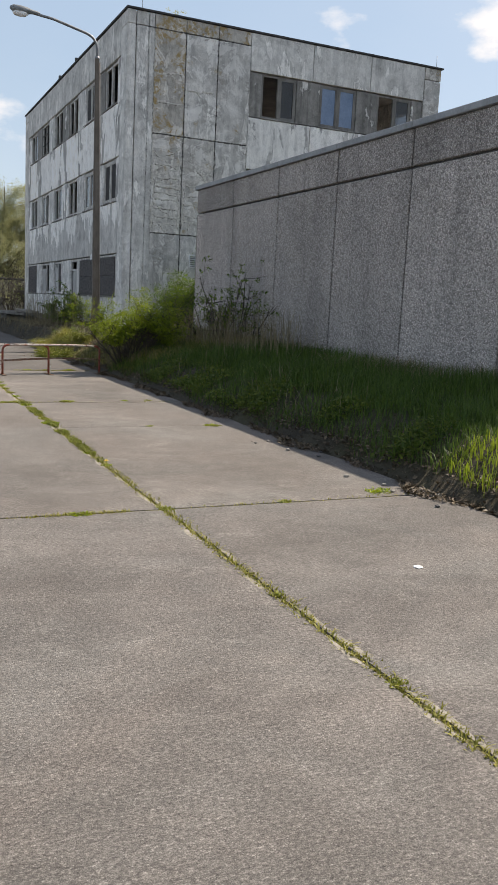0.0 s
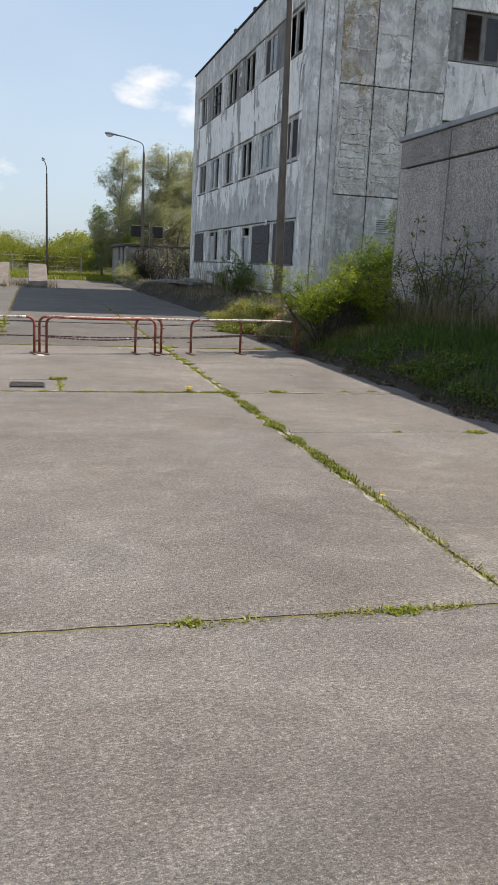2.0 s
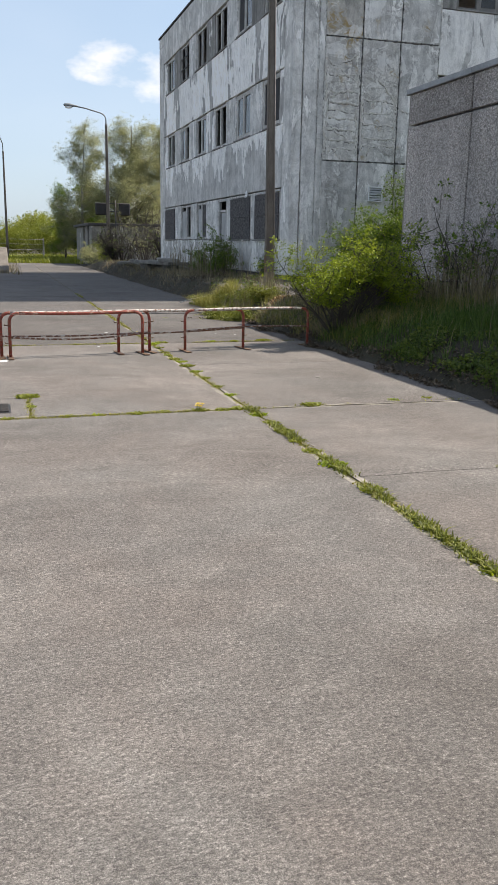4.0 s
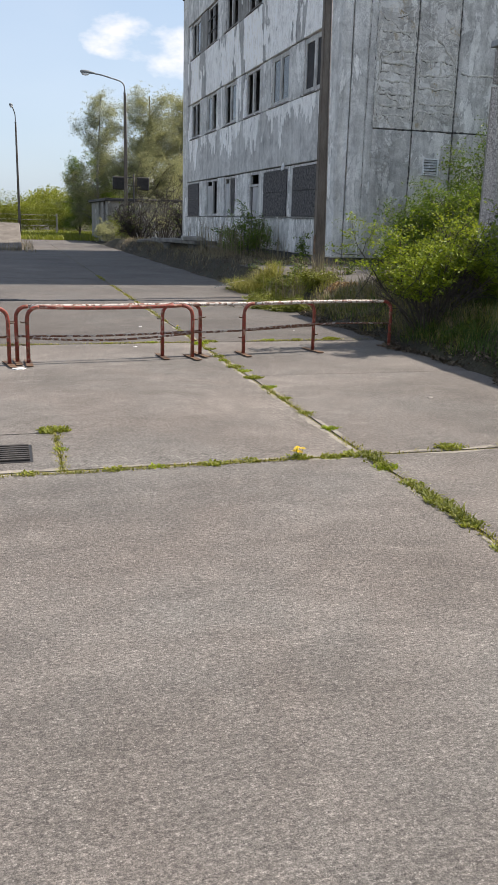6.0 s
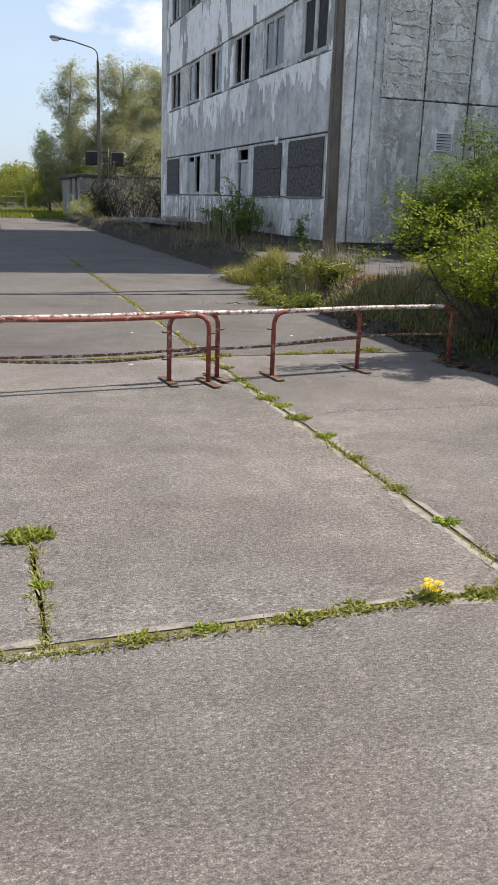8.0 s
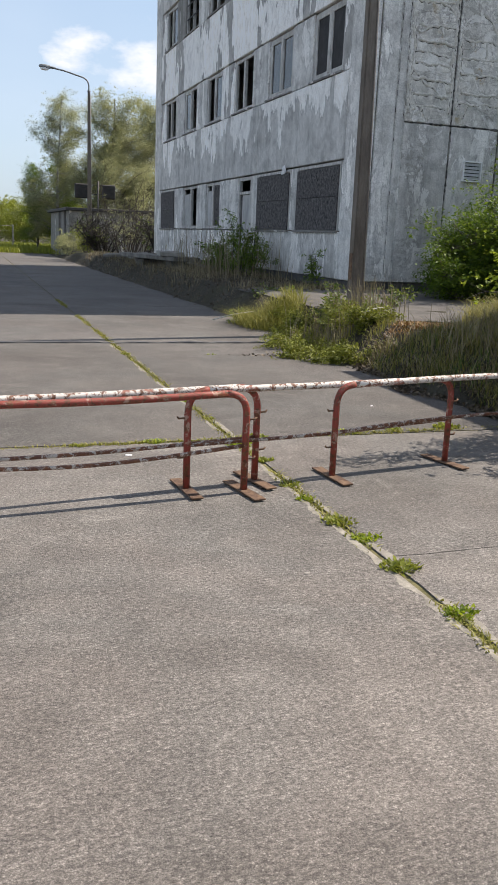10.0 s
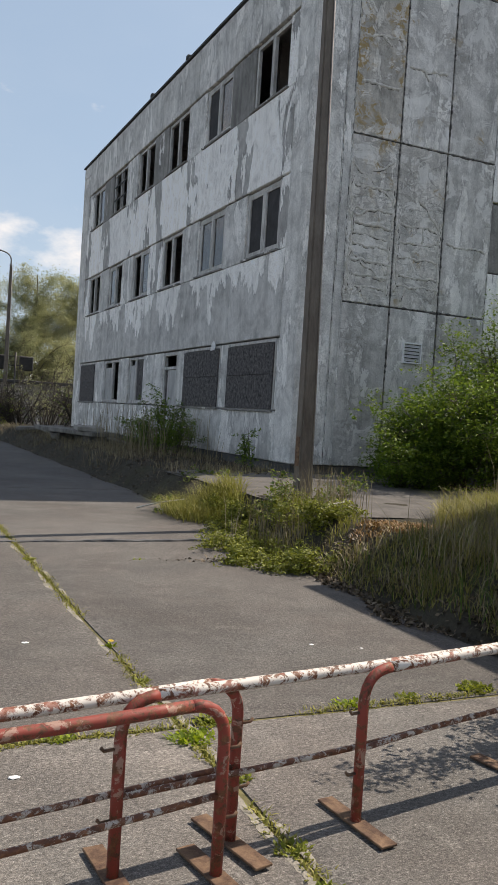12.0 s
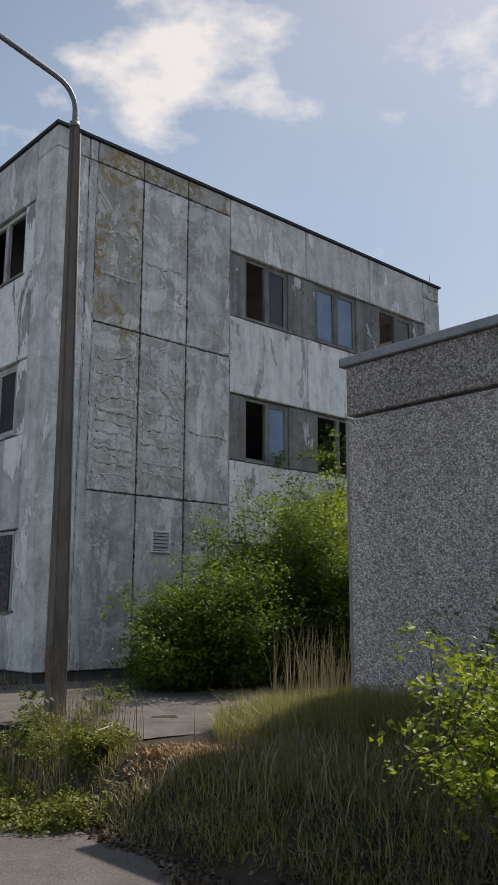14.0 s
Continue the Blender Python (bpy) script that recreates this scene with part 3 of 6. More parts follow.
# corner posts, the southern one a wide double fold
for y0, y1 in ((0.0, 0.78), (18.6, 19.6)):
    for z0, z1 in ((0.62, 10.52), (10.52, 10.97)):
        bm = cuboid(0.0, 0.28, y0 + (0.005 if y0 else 0.0), y1 - 0.01, z0 + 0.006, z1 - 0.006, 0.02)
        hp("corner_post", bm, WALL_BARE)
# south front: corner strip, three blind panel columns, window bands
for x0, x1, mat in ((0.30, 0.74, WALL_BARE), (0.74, 0.93, WALL_BARE), (0.93, 2.05, WALL_BLIND), (2.05, 3.23, WALL_BLIND), (3.23, 4.45, WALL_BLIND), (11.82, 12.58, WALL_BLIND)):
    for z0, z1 in ((0.62, 3.88), (3.88, 7.17), (7.17, 10.52), (10.52, 10.97)) if mat is WALL_BLIND else ((0.62, 10.52), (10.52, 10.97)):
        if mat is WALL_BLIND:
            kind = WALL_CRACKED if (z0 == 3.88 and x0 < 3) else WALL_LICHEN if (z0 >= 7.0 and x0 < 2.0) or z0 > 10 else WALL_SCABBED if z0 < 1 else WALL_BLIND
        else:
            kind = mat
        south_panel("blind_panel", x0, x1, z0, z1, kind, 0.0 if x0 > 0.7 else -0.012)
for x0, x1 in ((4.45, 6.95), (6.95, 9.4), (9.4, 11.82)):
    south_panel("spandrel_panel", x0, x1, 9.70, 10.97, WALL_BARE)
    south_panel("spandrel_panel", x0, x1, 6.38, 8.16, WALL_PALE)
    south_panel("spandrel_panel", x0, x1, 3.10, 4.88, WALL_PALE)
    south_panel("spandrel_panel", x0, x1, 0.62, 1.60, WALL_BASE)
SOUTH_WIN = [(4.95, 6.33), (7.30, 8.85), (9.80, 11.30)]
for z0, z1 in ((1.61, 3.09), (4.89, 6.37), (8.17, 9.69)):
    e = [4.45] + [v for w in SOUTH_WIN for v in w] + [11.82]
    for j in range(0, len(e), 2):
        south_panel("pier_panel", e[j], e[j + 1], z0, z1, WALL_DARK, -0.04)



# raised, wandering plaster seams on the patched panels: cross seams, verticals near the edges, a few slanting ones
def wander(rng, p, q, sway):
    n = max(5, int(math.dist(p, q) / 0.055))
    off, out = 0.0, []
    for k in range(n + 1):
        f = k / n
        off = off * 0.80 + rng.uniform(-1, 1) * sway
        dx, dz = (q[0] - p[0]), (q[1] - p[1])
        ln = math.hypot(dx, dz)
        out.append((p[0] + dx * f - dz / ln * off, -0.001, p[1] + dz * f + dx / ln * off))
    return out


def seam_relief(x0, x1, levels, slants, seed, edges=True):
    rng = random.Random(seed)
    bm, under_shade = bmesh.new(), bmesh.new()
    lines = []
    for z in levels:
        a, b = x0 + 0.04 + 0.12 * rng.random(), x1 - 0.04 - 0.12 * rng.random()
        lines.append(((a, z + rng.uniform(-0.06, 0.06)), (b, z + rng.uniform(-0.06, 0.06))))
        if rng.random() < 0.5:
            c = rng.uniform(a + 0.2, b - 0.2)
            lines.append(((c, z), (c + rng.uniform(-0.2, 0.2), z - rng.uniform(0.15, 0.35))))
    for u0, z0, u1, z1 in slants:
        lines.append(((x0 + u0 * (x1 - x0), z0), (x0 + u1 * (x1 - x0), z1)))
    if edges and levels:
        for x in (x0 + 0.05, x1 - 0.06):
            lines.append(((x, max(levels) + 0.2), (x, min(levels) - 0.1)))
    for p, q in lines:
        r = rng.uniform(0.026, 0.044)
        line = wander(rng, p, q, 0.028)
        tube(bm, [(x, r * 0.45, z) for x, y, z in line], [r * rng.uniform(0.5, 1.25) for _ in line], 7)
        # a dark strip stands for the shade along the foot of the ridge
        flat = abs(q[0] - p[0]) > abs(q[1] - p[1])
        foot = [(x + (0 if flat else r * 0.9), 0.004, z - (r * 0.95 if flat else 0)) for x, y, z in line]
        tube(under_shade, foot, [0.001 + 0.013 * rng.random() ** 1.6 for _ in foot], 5)
    tagged(hp("ridge_underside_shade", under_shade, RIDGE_SHADE, "dark strips for the shade under the plaster seams"), kind="stuff")
    return tagged(hp("plaster_seam", bm, SEAM, "raised wandering plaster seams"), kind="stuff")


seam_relief(0.95, 2.03, [6.15, 5.72, 5.45, 5.30, 5.02, 4.72, 4.45, 4.20], [(0.05, 6.55, 0.92, 6.02), (0.42, 6.45, 0.90, 6.80), (0.05, 4.95, 0.80, 4.40), (0.15, 5.60, 0.85, 5.85)], 5)
seam_relief(2.07, 3.21, [5.55, 5.22, 4.90, 4.55, 4.30], [(0.45, 6.10, 0.95, 5.60)], 6)
seam_relief(3.25, 4.43, [5.35], [], 7, False)
seam_relief(2.07, 3.21, [8.75], [], 8, False)
seam_relief(0.95, 2.03, [9.15, 8.25], [], 9, False)


# mortar that fills the narrow joints of the corner strips
for x, z0, z1 in ((0.74, 0.63, 10.5), (0.93, 0.63, 10.5), (4.45, 0.63, 10.5)):
    hp("joint_mortar", cuboid(x - 0.012, x + 0.012, 0.0045, 0.06, z0, z1), WALL_BARE)


# crumbled sealant in the joints of the blind wall
def joint_seal(p, q, seed, r=0.016):
    rng = random.Random(seed)
    pts = wander(rng, p, q, 0.007)
    bm = bmesh.new()
    tube(bm, [(x, 0.004, z) for x, y, z in pts], [r * (0.25 + rng.random() ** 3 * 2.1) for _ in pts], 5)
    return hp("joint_seal", bm, SEALANT)


for k, x in enumerate((0.74, 0.93, 2.05, 3.23, 4.45)):
    for j, (z0, z1) in enumerate(((0.7, 3.85), (3.9, 7.14), (7.2, 10.5))):
        if k != 1 or j > 0:
            joint_seal((x, z0), (x, z1), 100 + 7 * k + j, 0.005 if k in (0, 1, 4) else 0.013)
for j, z in enumerate((3.88, 7.17, 10.52)):
    for k, (x0, x1) in enumerate(((0.95, 2.04), (2.06, 3.22), (3.24, 4.44))):
        joint_seal((x0, z), (x1, z), 150 + 5 * j + k, 0.016)

# what lies behind the panels: plinth, floors, inner and far walls, roof
hp("plinth", cuboid(0.07, HOUSE_W - 0.07, 0.07, HOUSE_L - 0.07, 0.0, 0.62), PLINTH)
for z in (0.63, 3.55, 6.85):
    hp("floor_slab", cuboid(0.29, HOUSE_W - 0.3, 0.29, HOUSE_L - 0.3, z, z + 0.22), INTERIOR)
hp("roof", cuboid(0.21, HOUSE_W - 0.2, 0.21, HOUSE_L - 0.2, 10.25, 10.6), INTERIOR)
for z0, z1 in ((0.86, 1.62), (3.16, 4.9), (6.44, 8.18), (9.7, 10.94)):
    hp("inner_wall", cuboid(0.205, 0.288, 0.3, HOUSE_L - 0.3, z0, z1), INTERIOR)
    hp("inner_wall", cuboid(0.3, HOUSE_W - 0.3, 0.205, 0.288, z0, z1), INTERIOR)
hp("inner_wall", cuboid(0.3, 4.4, 0.205, 0.285, 0.86, 10.9), INTERIOR)
hp("partition", cuboid(5.6, 5.75, 3.2, HOUSE_L - 0.4, 0.86, 10.24), INTERIOR)
for y in (3.5, 6.5, 9.5, 12.5, 15.5):
    hp("partition", cuboid(0.9, 5.59, y, y + 0.12, 0.86, 10.24), INTERIOR)
hp("north_wall", cuboid(0.285, HOUSE_W, HOUSE_L - 0.29, HOUSE_L, 0.62, 10.97), WALL_BARE)
for z0, z1 in ((0.62, 1.62), (3.1, 4.9), (6.4, 8.2), (9.68, 10.97)):
    hp("east_spandrel", cuboid(HOUSE_W - 0.29, HOUSE_W, 0.3, HOUSE_L - 0.3, z0, z1), WALL_BARE)
for z0, z1 in ((1.62, 3.1), (4.9, 6.4)):
    hp("east_band", cuboid(HOUSE_W - 0.28, HOUSE_W - 0.02, 0.3, HOUSE_L - 0.3, z0, z1), WALL_BARE)
for z0, z1 in ((8.2, 9.68),):
    e = [0.3] + [v for w in WIN_Y for v in w] + [HOUSE_L - 0.3]
    for j in range(0, len(e), 2):
        hp("east_pier", cuboid(HOUSE_W - 0.28, HOUSE_W - 0.02, e[j], e[j + 1], z0, z1), WALL_BARE)
# thin dark roof edge
bm = bmesh.new()
box(bm, -0.045, 0.12, -0.045, HOUSE_L + 0.04, 10.975, 11.03)
box(bm, HOUSE_W - 0.12, HOUSE_W + 0.045, -0.045, HOUSE_L + 0.04, 10.975, 11.03)
box(bm, 0.125, HOUSE_W - 0.125, -0.045, 0.12, 10.975, 11.03)
box(bm, 0.125, HOUSE_W - 0.125, HOUSE_L - 0.1, HOUSE_L + 0.04, 10.975, 11.03)
hp("roof_edge", bm, ROOF_EDGE)
for y in (7.4, 10.6):
    hp("roof_bracket", cuboid(-0.06, 0.06, y, y + 0.16, 11.03, 11.14, 0.01), ROOF_EDGE)
for x, y, top in ((0.55, 0.25, 11.65), (12.45, 0.2, 11.5)):
    bm = bmesh.new()
    tube(bm, [(x, y, 10.96), (x, y, top)], 0.008, 6)
    hp("lightning_rod", bm, GALVANISED)


def window(side, a0, a1, z0, z1, left="open", right="open", mull=0.5, sill=True, bars=False):
    """A two-light wooden window set back in the west ('w') or south ('s') front."""
    def cub(p0, p1, d0, d1, q0, q1, bev=0.006):
        if side == "w":
            return cuboid(d0, d1, p0, p1, q0, q1, bev)
        return cuboid(p0, p1, d0, d1, q0, q1, bev)
    d0, d1, t = 0.075, 0.15, 0.085 if side == "w" else 0.065
    wood = FRAME if side == "w" else FRAME_DARK
    bm = bmesh.new()
    for p0, p1, q0, q1 in ((a0, a0 + t, z0, z1), (a1 - t, a1, z0, z1), (a0 + t, a1 - t, z1 - t, z1), (a0 + t, a1 - t, z0, z0 + t)):
        if side == "w":
            box(bm, d0, d1, p0, p1, q0, q1, 0.006)
        else:
            box(bm, p0, p1, d0, d1, q0, q1, 0.006)
    frame_ob = hp("window", bm, wood, "weathered double window with missing panes")
    m = a0 + (a1 - a0) * mull
    part("mullion", cub(m - 0.062, m + 0.062, d0 - 0.012, d1, z0 + t, z1 - t), wood, frame_ob)
    if sill:
        if side == "w":
            part("window_sill", cuboid(-0.035, 0.08, a0 - 0.06, a1 + 0.06, z0 - 0.045, z0 - 0.004, 0.006), WALL_DARK, frame_ob)
        else:
            part("window_sill", cuboid(a0 - 0.06, a1 + 0.06, -0.035, 0.08, z0 - 0.045, z0 - 0.004, 0.006), WALL_DARK, frame_ob)
    for what, p0, p1 in ((left, a0 + t, m - 0.062), (right, m + 0.062, a1 - t)):
        if what == "open":
            continue
        mats = {"glass": GLASS_DUSTY, "blue": PANE_BLUE, "board": BOARD, "white": DOOR_WHITE, "dim": PANE_DIM}
        name = {"board": "board", "white": "board"}.get(what, "pane")
        q1 = z1 - t - (0.16 if what == "white" else 0)
        pane = part(name, cub(p0, p1, d0 + 0.03, d0 + 0.04, z0 + t, q1, 0), mats[what], frame_ob)
        pane.visible_shadow = what != "glass"
        if what in ("glass", "blue", "dim"):
            bmf = bmesh.new()
            s = 0.045
            for u0, u1, q0, q2 in ((p0, p0 + s, z0 + t, q1), (p1 - s, p1, z0 + t, q1), (p0 + s, p1 - s, q1 - s, q1), (p0 + s, p1 - s, z0 + t, z0 + t + s)):
                if side == "w":
                    box(bmf, d0 + 0.005, d1 - 0.01, u0, u1, q0, q2)
                else:
                    box(bmf, u0, u1, d0 + 0.005, d1 - 0.01, q0, q2)
            part("sash", bmf, wood, frame_ob)
    if bars:
        for k in range(1, 4):
            u = a0 + (a1 - a0) * k / 4
            part("glazing_bar", cub(u - 0.02, u + 0.02, d0 - 0.02, d0 - 0.002, z0 + t, z1 - t, 0), ROOF_EDGE, frame_ob)
        for q in (z0 + 0.5, z0 + 0.95):
            part("glazing_bar", cub(a0 + t, a1 - t, d0 - 0.025, d0 - 0.006, q - 0.02, q + 0.02, 0), ROOF_EDGE, frame_ob)
    return frame_ob


STATE = {(1, 0): ("dim", "dim"), (1, 1): ("glass", "glass"), (1, 2): ("open", "open"), (1, 3): ("open", "glass"), (1, 4): ("glass", "open"), (1, 5): ("open", "open"),
         (2, 0): ("open", "open"), (2, 1): ("dim", "glass"), (2, 2): ("open", "open"), (2, 3): ("open", "open"), (2, 4): ("open", "open"), (2, 5): ("open", "glass")}
for storey, z0, z1 in ((1, 4.965, 6.40), (2, 8.245, 9.66)):
    for k, (y0, y1) in enumerate(WIN_Y):
        s = STATE[storey, k]
        window("w", y0, y1, z0, z1, s[1], s[0], bars=(storey == 2 and k == 4))
for k, (x0, x1) in enumerate(SOUTH_WIN):
    window("s", x0, x1, 8.20, 9.67, ("open", "blue", "open")[k], ("glass", "blue", "glass")[k])
    window("s", x0, x1, 4.92, 6.35, "open", ("blue", "open", "open")[k])
    window("s", x0, x1, 1.64, 3.07, "glass", "glass")
window("w", 12.92, 14.88, 1.68, 3.11, "open", "white", 0.45)
window("w", 10.12, 11.73, 1.68, 3.11, "board", "white", 0.55)


def boarded(y0, y1, z0, z1, label):
    fr = bmesh.new()
    t = 0.07
    for a0, a1, q0, q1 in ((y0, y0 + t, z0, z1), (y1 - t, y1, z0, z1), (y0 + t, y1 - t, z1 - t, z1), (y0 + t, y1 - t, z0, z0 + t)):
        box(fr, 0.03, 0.12, a0, a1, q0, q1, 0.006)
    w = hp("window", fr, FRAME, label)
    rail = bmesh.new()
    box(rail, 0.035, 0.11, y0 + t, y1 - t, z1 - 0.16, z1 - 0.125)
    part("transom", rail, FRAME, w)
    mid = (z0 + z1) / 2
    for q0, q1 in ((z0 + 0.01, mid - 0.004), (mid + 0.004, z1 - 0.09)):
        part("board", cuboid(-0.004, 0.026, y0 + 0.06, y1 - 0.04, q0, q1, 0.003), BOARD, w)
    part("window_sill", cuboid(-0.045, 0.06, y0 - 0.05, y1 + 0.05, z0 - 0.05, z0 - 0.004, 0.006), WALL_DARK, w)
    return w


boarded(0.94, 3.44, 1.66, 3.12, "wide window boarded up with dark chipboard")
boarded(3.92, 6.40, 1.66, 3.12, "wide window boarded up with dark chipboard")
boarded(16.12, 18.40, 1.66, 3.12, "wide window boarded up with dark chipboard")
# a torn scrap of white foil over the boards
bm = bmesh.new()
v = [bm.verts.new(p) for p in ((-0.03, 4.16, 3.02), (-0.05, 4.40, 3.00), (-0.06, 4.33, 3.16), (-0.04, 4.22, 3.24), (-0.02, 4.14, 3.12))]
bm.faces.new(v)
bmesh.ops.solidify(bm, geom=list(bm.faces), thickness=0.004)
hp("torn_foil", bm, LOUVRE)
# door
bm = bmesh.new()
for y0, y1, z0, z1 in ((7.0, 7.1, 0.62, 3.12), (8.08, 8.18, 0.62, 3.12), (7.1, 8.08, 3.02, 3.12), (7.1, 8.08, 2.64, 2.72)):
    box(bm, 0.05, 0.14, y0, y1, z0, z1, 0.006)
door = hp("door", bm, FRAME, "dirty white entrance door under an open transom light")
part("door_leaf", cuboid(0.08, 0.125, 7.11, 7.86, 0.66, 2.63, 0.005), DOOR_WHITE, door)
part("door_side_strip", cuboid(0.10, 0.125, 7.87, 8.07, 0.66, 2.63, 0.004), BOARD, door)
part("handle", cuboid(0.02, 0.08, 7.74, 7.77, 1.62, 1.74, 0.004), GALVANISED, door)
# louvred vent
bm = bmesh.new()
vx0, vx1, vz0, vz1 = 2.42, 2.87, 2.79, 3.21
for x0, x1, z0, z1 in ((vx0, vx0 + 0.03, vz0, vz1), (vx1 - 0.03, vx1, vz0, vz1), (vx0 + 0.03, vx1 - 0.03, vz1 - 0.03, vz1), (vx0 + 0.03, vx1 - 0.03, vz0, vz0 + 0.03)):
    box(bm, x0, x1, -0.06, -0.002, z0, z1, 0.003)
vent = hp("wall_vent", bm, LOUVRE, "white louvred ventilation grille")
# black plate on the closed panel, for the shade between the slats
part("backing", cuboid(vx0 + 0.03, vx1 - 0.03, -0.006, -0.002, vz0 + 0.03, vz1 - 0.03), BLACK, vent, "black plate in place of the shade between the slats")
for k in range(5):
    z = vz0 + 0.075 + k * 0.07
    bm = bmesh.new()
    v = [bm.verts.new(p) for p in ((vx0 + 0.03, -0.052, z - 0.030), (vx1 - 0.03, -0.052, z - 0.030), (vx1 - 0.03, -0.020, z + 0.026), (vx0 + 0.03, -0.020, z + 0.026))]
    bm.faces.new(v)
    bmesh.ops.solidify(bm, geom=list(bm.faces), thickness=0.006)
    part("slat", bm, LOUVRE, vent)

# ---- the low hall ----
hall = thing("storage_hall", (0, -14.4, 0.4), "low windowless hall clad in grey pebble-dash concrete panels", "building")
HX, HY0, HY1 = -0.015, -21.6, -7.17


def hq(name, bm, mat, label=""):
    return under(part(name, bm, mat, label=label), hall)


HALL_JOINTS = [-7.17, -9.57, -11.98, -14.44, -16.80, -19.20, -21.6]
for y1, y0 in zip(HALL_JOINTS, HALL_JOINTS[1:]):
    g = 0.02
    hq("wall_panel", cuboid(HX, HX + 0.22, y0 + g, y1 - g, 0.52, 3.845, 0.012), PEBBLE)
    hq("fascia_panel", cuboid(HX - 0.012, HX + 0.22, y0 + g, y1 - g, 3.885, 4.465, 0.012), PEBBLE)
    hq("coping", cuboid(HX - 0.065, HX + 0.36, y0 + 0.003, y1 - 0.003 + (0.05 if y1 > -7.2 else 0), 4.466, 4.575, 0.012), EDGE_METAL, "sheet metal coping")
for k in range(6):
    x0, x1 = 0.22 + 2.4 * k, 0.22 + 2.4 * (k + 1)
    hq("wall_panel", cuboid(x0 + 0.013, x1 - 0.013, HY1 - 0.23, HY1 - 0.012, 0.42, 3.845, 0.012), PEBBLE)
    hq("fascia_panel", cuboid(x0 + 0.013, x1 - 0.013, HY1 - 0.23, HY1, 3.885, 4.465, 0.012), PEBBLE)
    hq("coping", cuboid(x0 + 0.15, x1 + 0.145, HY1 - 0.36, HY1 + 0.05, 4.466, 4.575, 0.012), EDGE_METAL)
    hq("wall_panel", cuboid(x0 + 0.013, x1 - 0.013, HY0 + 0.012, HY0 + 0.23, 0.42, 4.46, 0.012), PEBBLE)
hq("corner_strip", cuboid(HX - 0.006, HX + 0.03, HY1 - 0.035, HY1 + 0.006, 0.45, 3.845, 0.004), OLD_CONCRETE)
hq("core", cuboid(HX + 0.06, 14.6, HY0 + 0.24, HY1 - 0.24, 0.3, 4.40), PLINTH)
hq("plinth", cuboid(HX + 0.03, 14.6, HY0 + 0.05, HY1 - 0.04, 0.2, 0.54), PLINTH)


# ---- street lamps ----
def street_lamp(at, label):
    """Square tapered concrete post with a bent steel arm that reaches towards -x."""
    ob = new("street_lamp")
    bm = bmesh.new()
    h = 7.66
    b0, b1 = 0.096, 0.053
    lo = [bm.verts.new((sx * b0, sy * b0, -0.25)) for sx, sy in ((-1, -1), (1, -1), (1, 1), (-1, 1))]
    hi = [bm.verts.new((sx * b1, sy * b1, h)) for sx, sy in ((-1, -1), (1, -1), (1, 1), (-1, 1))]
    for k in range(4):
        bm.faces.new((lo[k], lo[(k + 1) % 4], hi[(k + 1) % 4], hi[k]))
    bm.faces.new(hi)
    bm.faces.new(lo[::-1])
    bmesh.ops.bevel(bm, geom=[e for e in bm.edges if abs(e.verts[0].co.z - e.verts[1].co.z) > 1], offset=0.018, segments=2, affect="EDGES")
    part("post", bm, POLE, ob)
    part("access_door", cuboid(-0.10, -0.085, -0.05, 0.05, 0.45, 0.85, 0.004), RUST, ob, "small rusty access door")
    bm = bmesh.new()
    tube(bm, [(b0 + 0.010, -b0 * 0.8, 0.0), (b1 + 0.012, -b1 * 0.8, h - 0.1)], 0.013, 8)
    part("conduit", bm, CONDUIT, ob, "pale cable conduit")
    bm = bmesh.new()
    pts = [(0, 0, h - 0.25), (0, 0, h + 0.26)] + arc((0, 0, h + 0.26), (-0.02, 0, h + 0.54), (-0.32, 0, h + 0.62), 6)[1:] + [(-1.2, 0, h + 0.83), (-1.75, 0, h + 0.89)]
    tube(bm, pts, 0.036, 10)
    part("arm", bm, GALVANISED, ob)
    bm = bmesh.new()
    tube(bm, [(0, 0, h - 0.02), (0, 0, h + 0.05)], 0.07, 10)
    part("collar", bm, GALVANISED, ob)
    head = bmesh.new()
    prof = [(-1.55, 0.035), (-1.62, 0.055), (-1.78, 0.075), (-1.9, 0.11), (-2.1, 0.125), (-2.26, 0.105), (-2.34, 0.04)]
    tube(head, [(x, 0, h + 0.89 + (x + 1.55) * -0.06) for x, r in prof], [r for x, r in prof], 12)
    for v in head.verts:
        v.co.z = h + 0.95 + (v.co.z - h - 0.95) * 0.8
    lamp_head = part("lamp_head", head, LAMP_HEAD, ob)
    bowl = bmesh.new()
    prof = [(-1.86, 0.02), (-1.93, 0.085), (-2.08, 0.10), (-2.22, 0.08), (-2.27, 0.02)]
    tube(bowl, [(x, 0, h + 0.845) for x, r in prof], [r for x, r in prof], 12)
    part("bowl", bowl, LOUVRE, lamp_head, "milky plastic lamp bowl")
    ob.location = at
    return tagged(ob, label, "street lamp", "street lamps")


lamp = street_lamp((-1.95, -4.24, 0.42), "weathered square concrete street lamp post with bent steel arm")
lamp.rotation_euler = (0, radians(-0.7), 0)
lamp_far = copy_thing(lamp, pose(-1.66, 27.2, 0.3))
lamp_last = copy_thing(lamp, pose(-7.09, 45.0, 0.25, 0, 0, 82))


# ---- crowd barriers ----
BAR_Z = 0.605


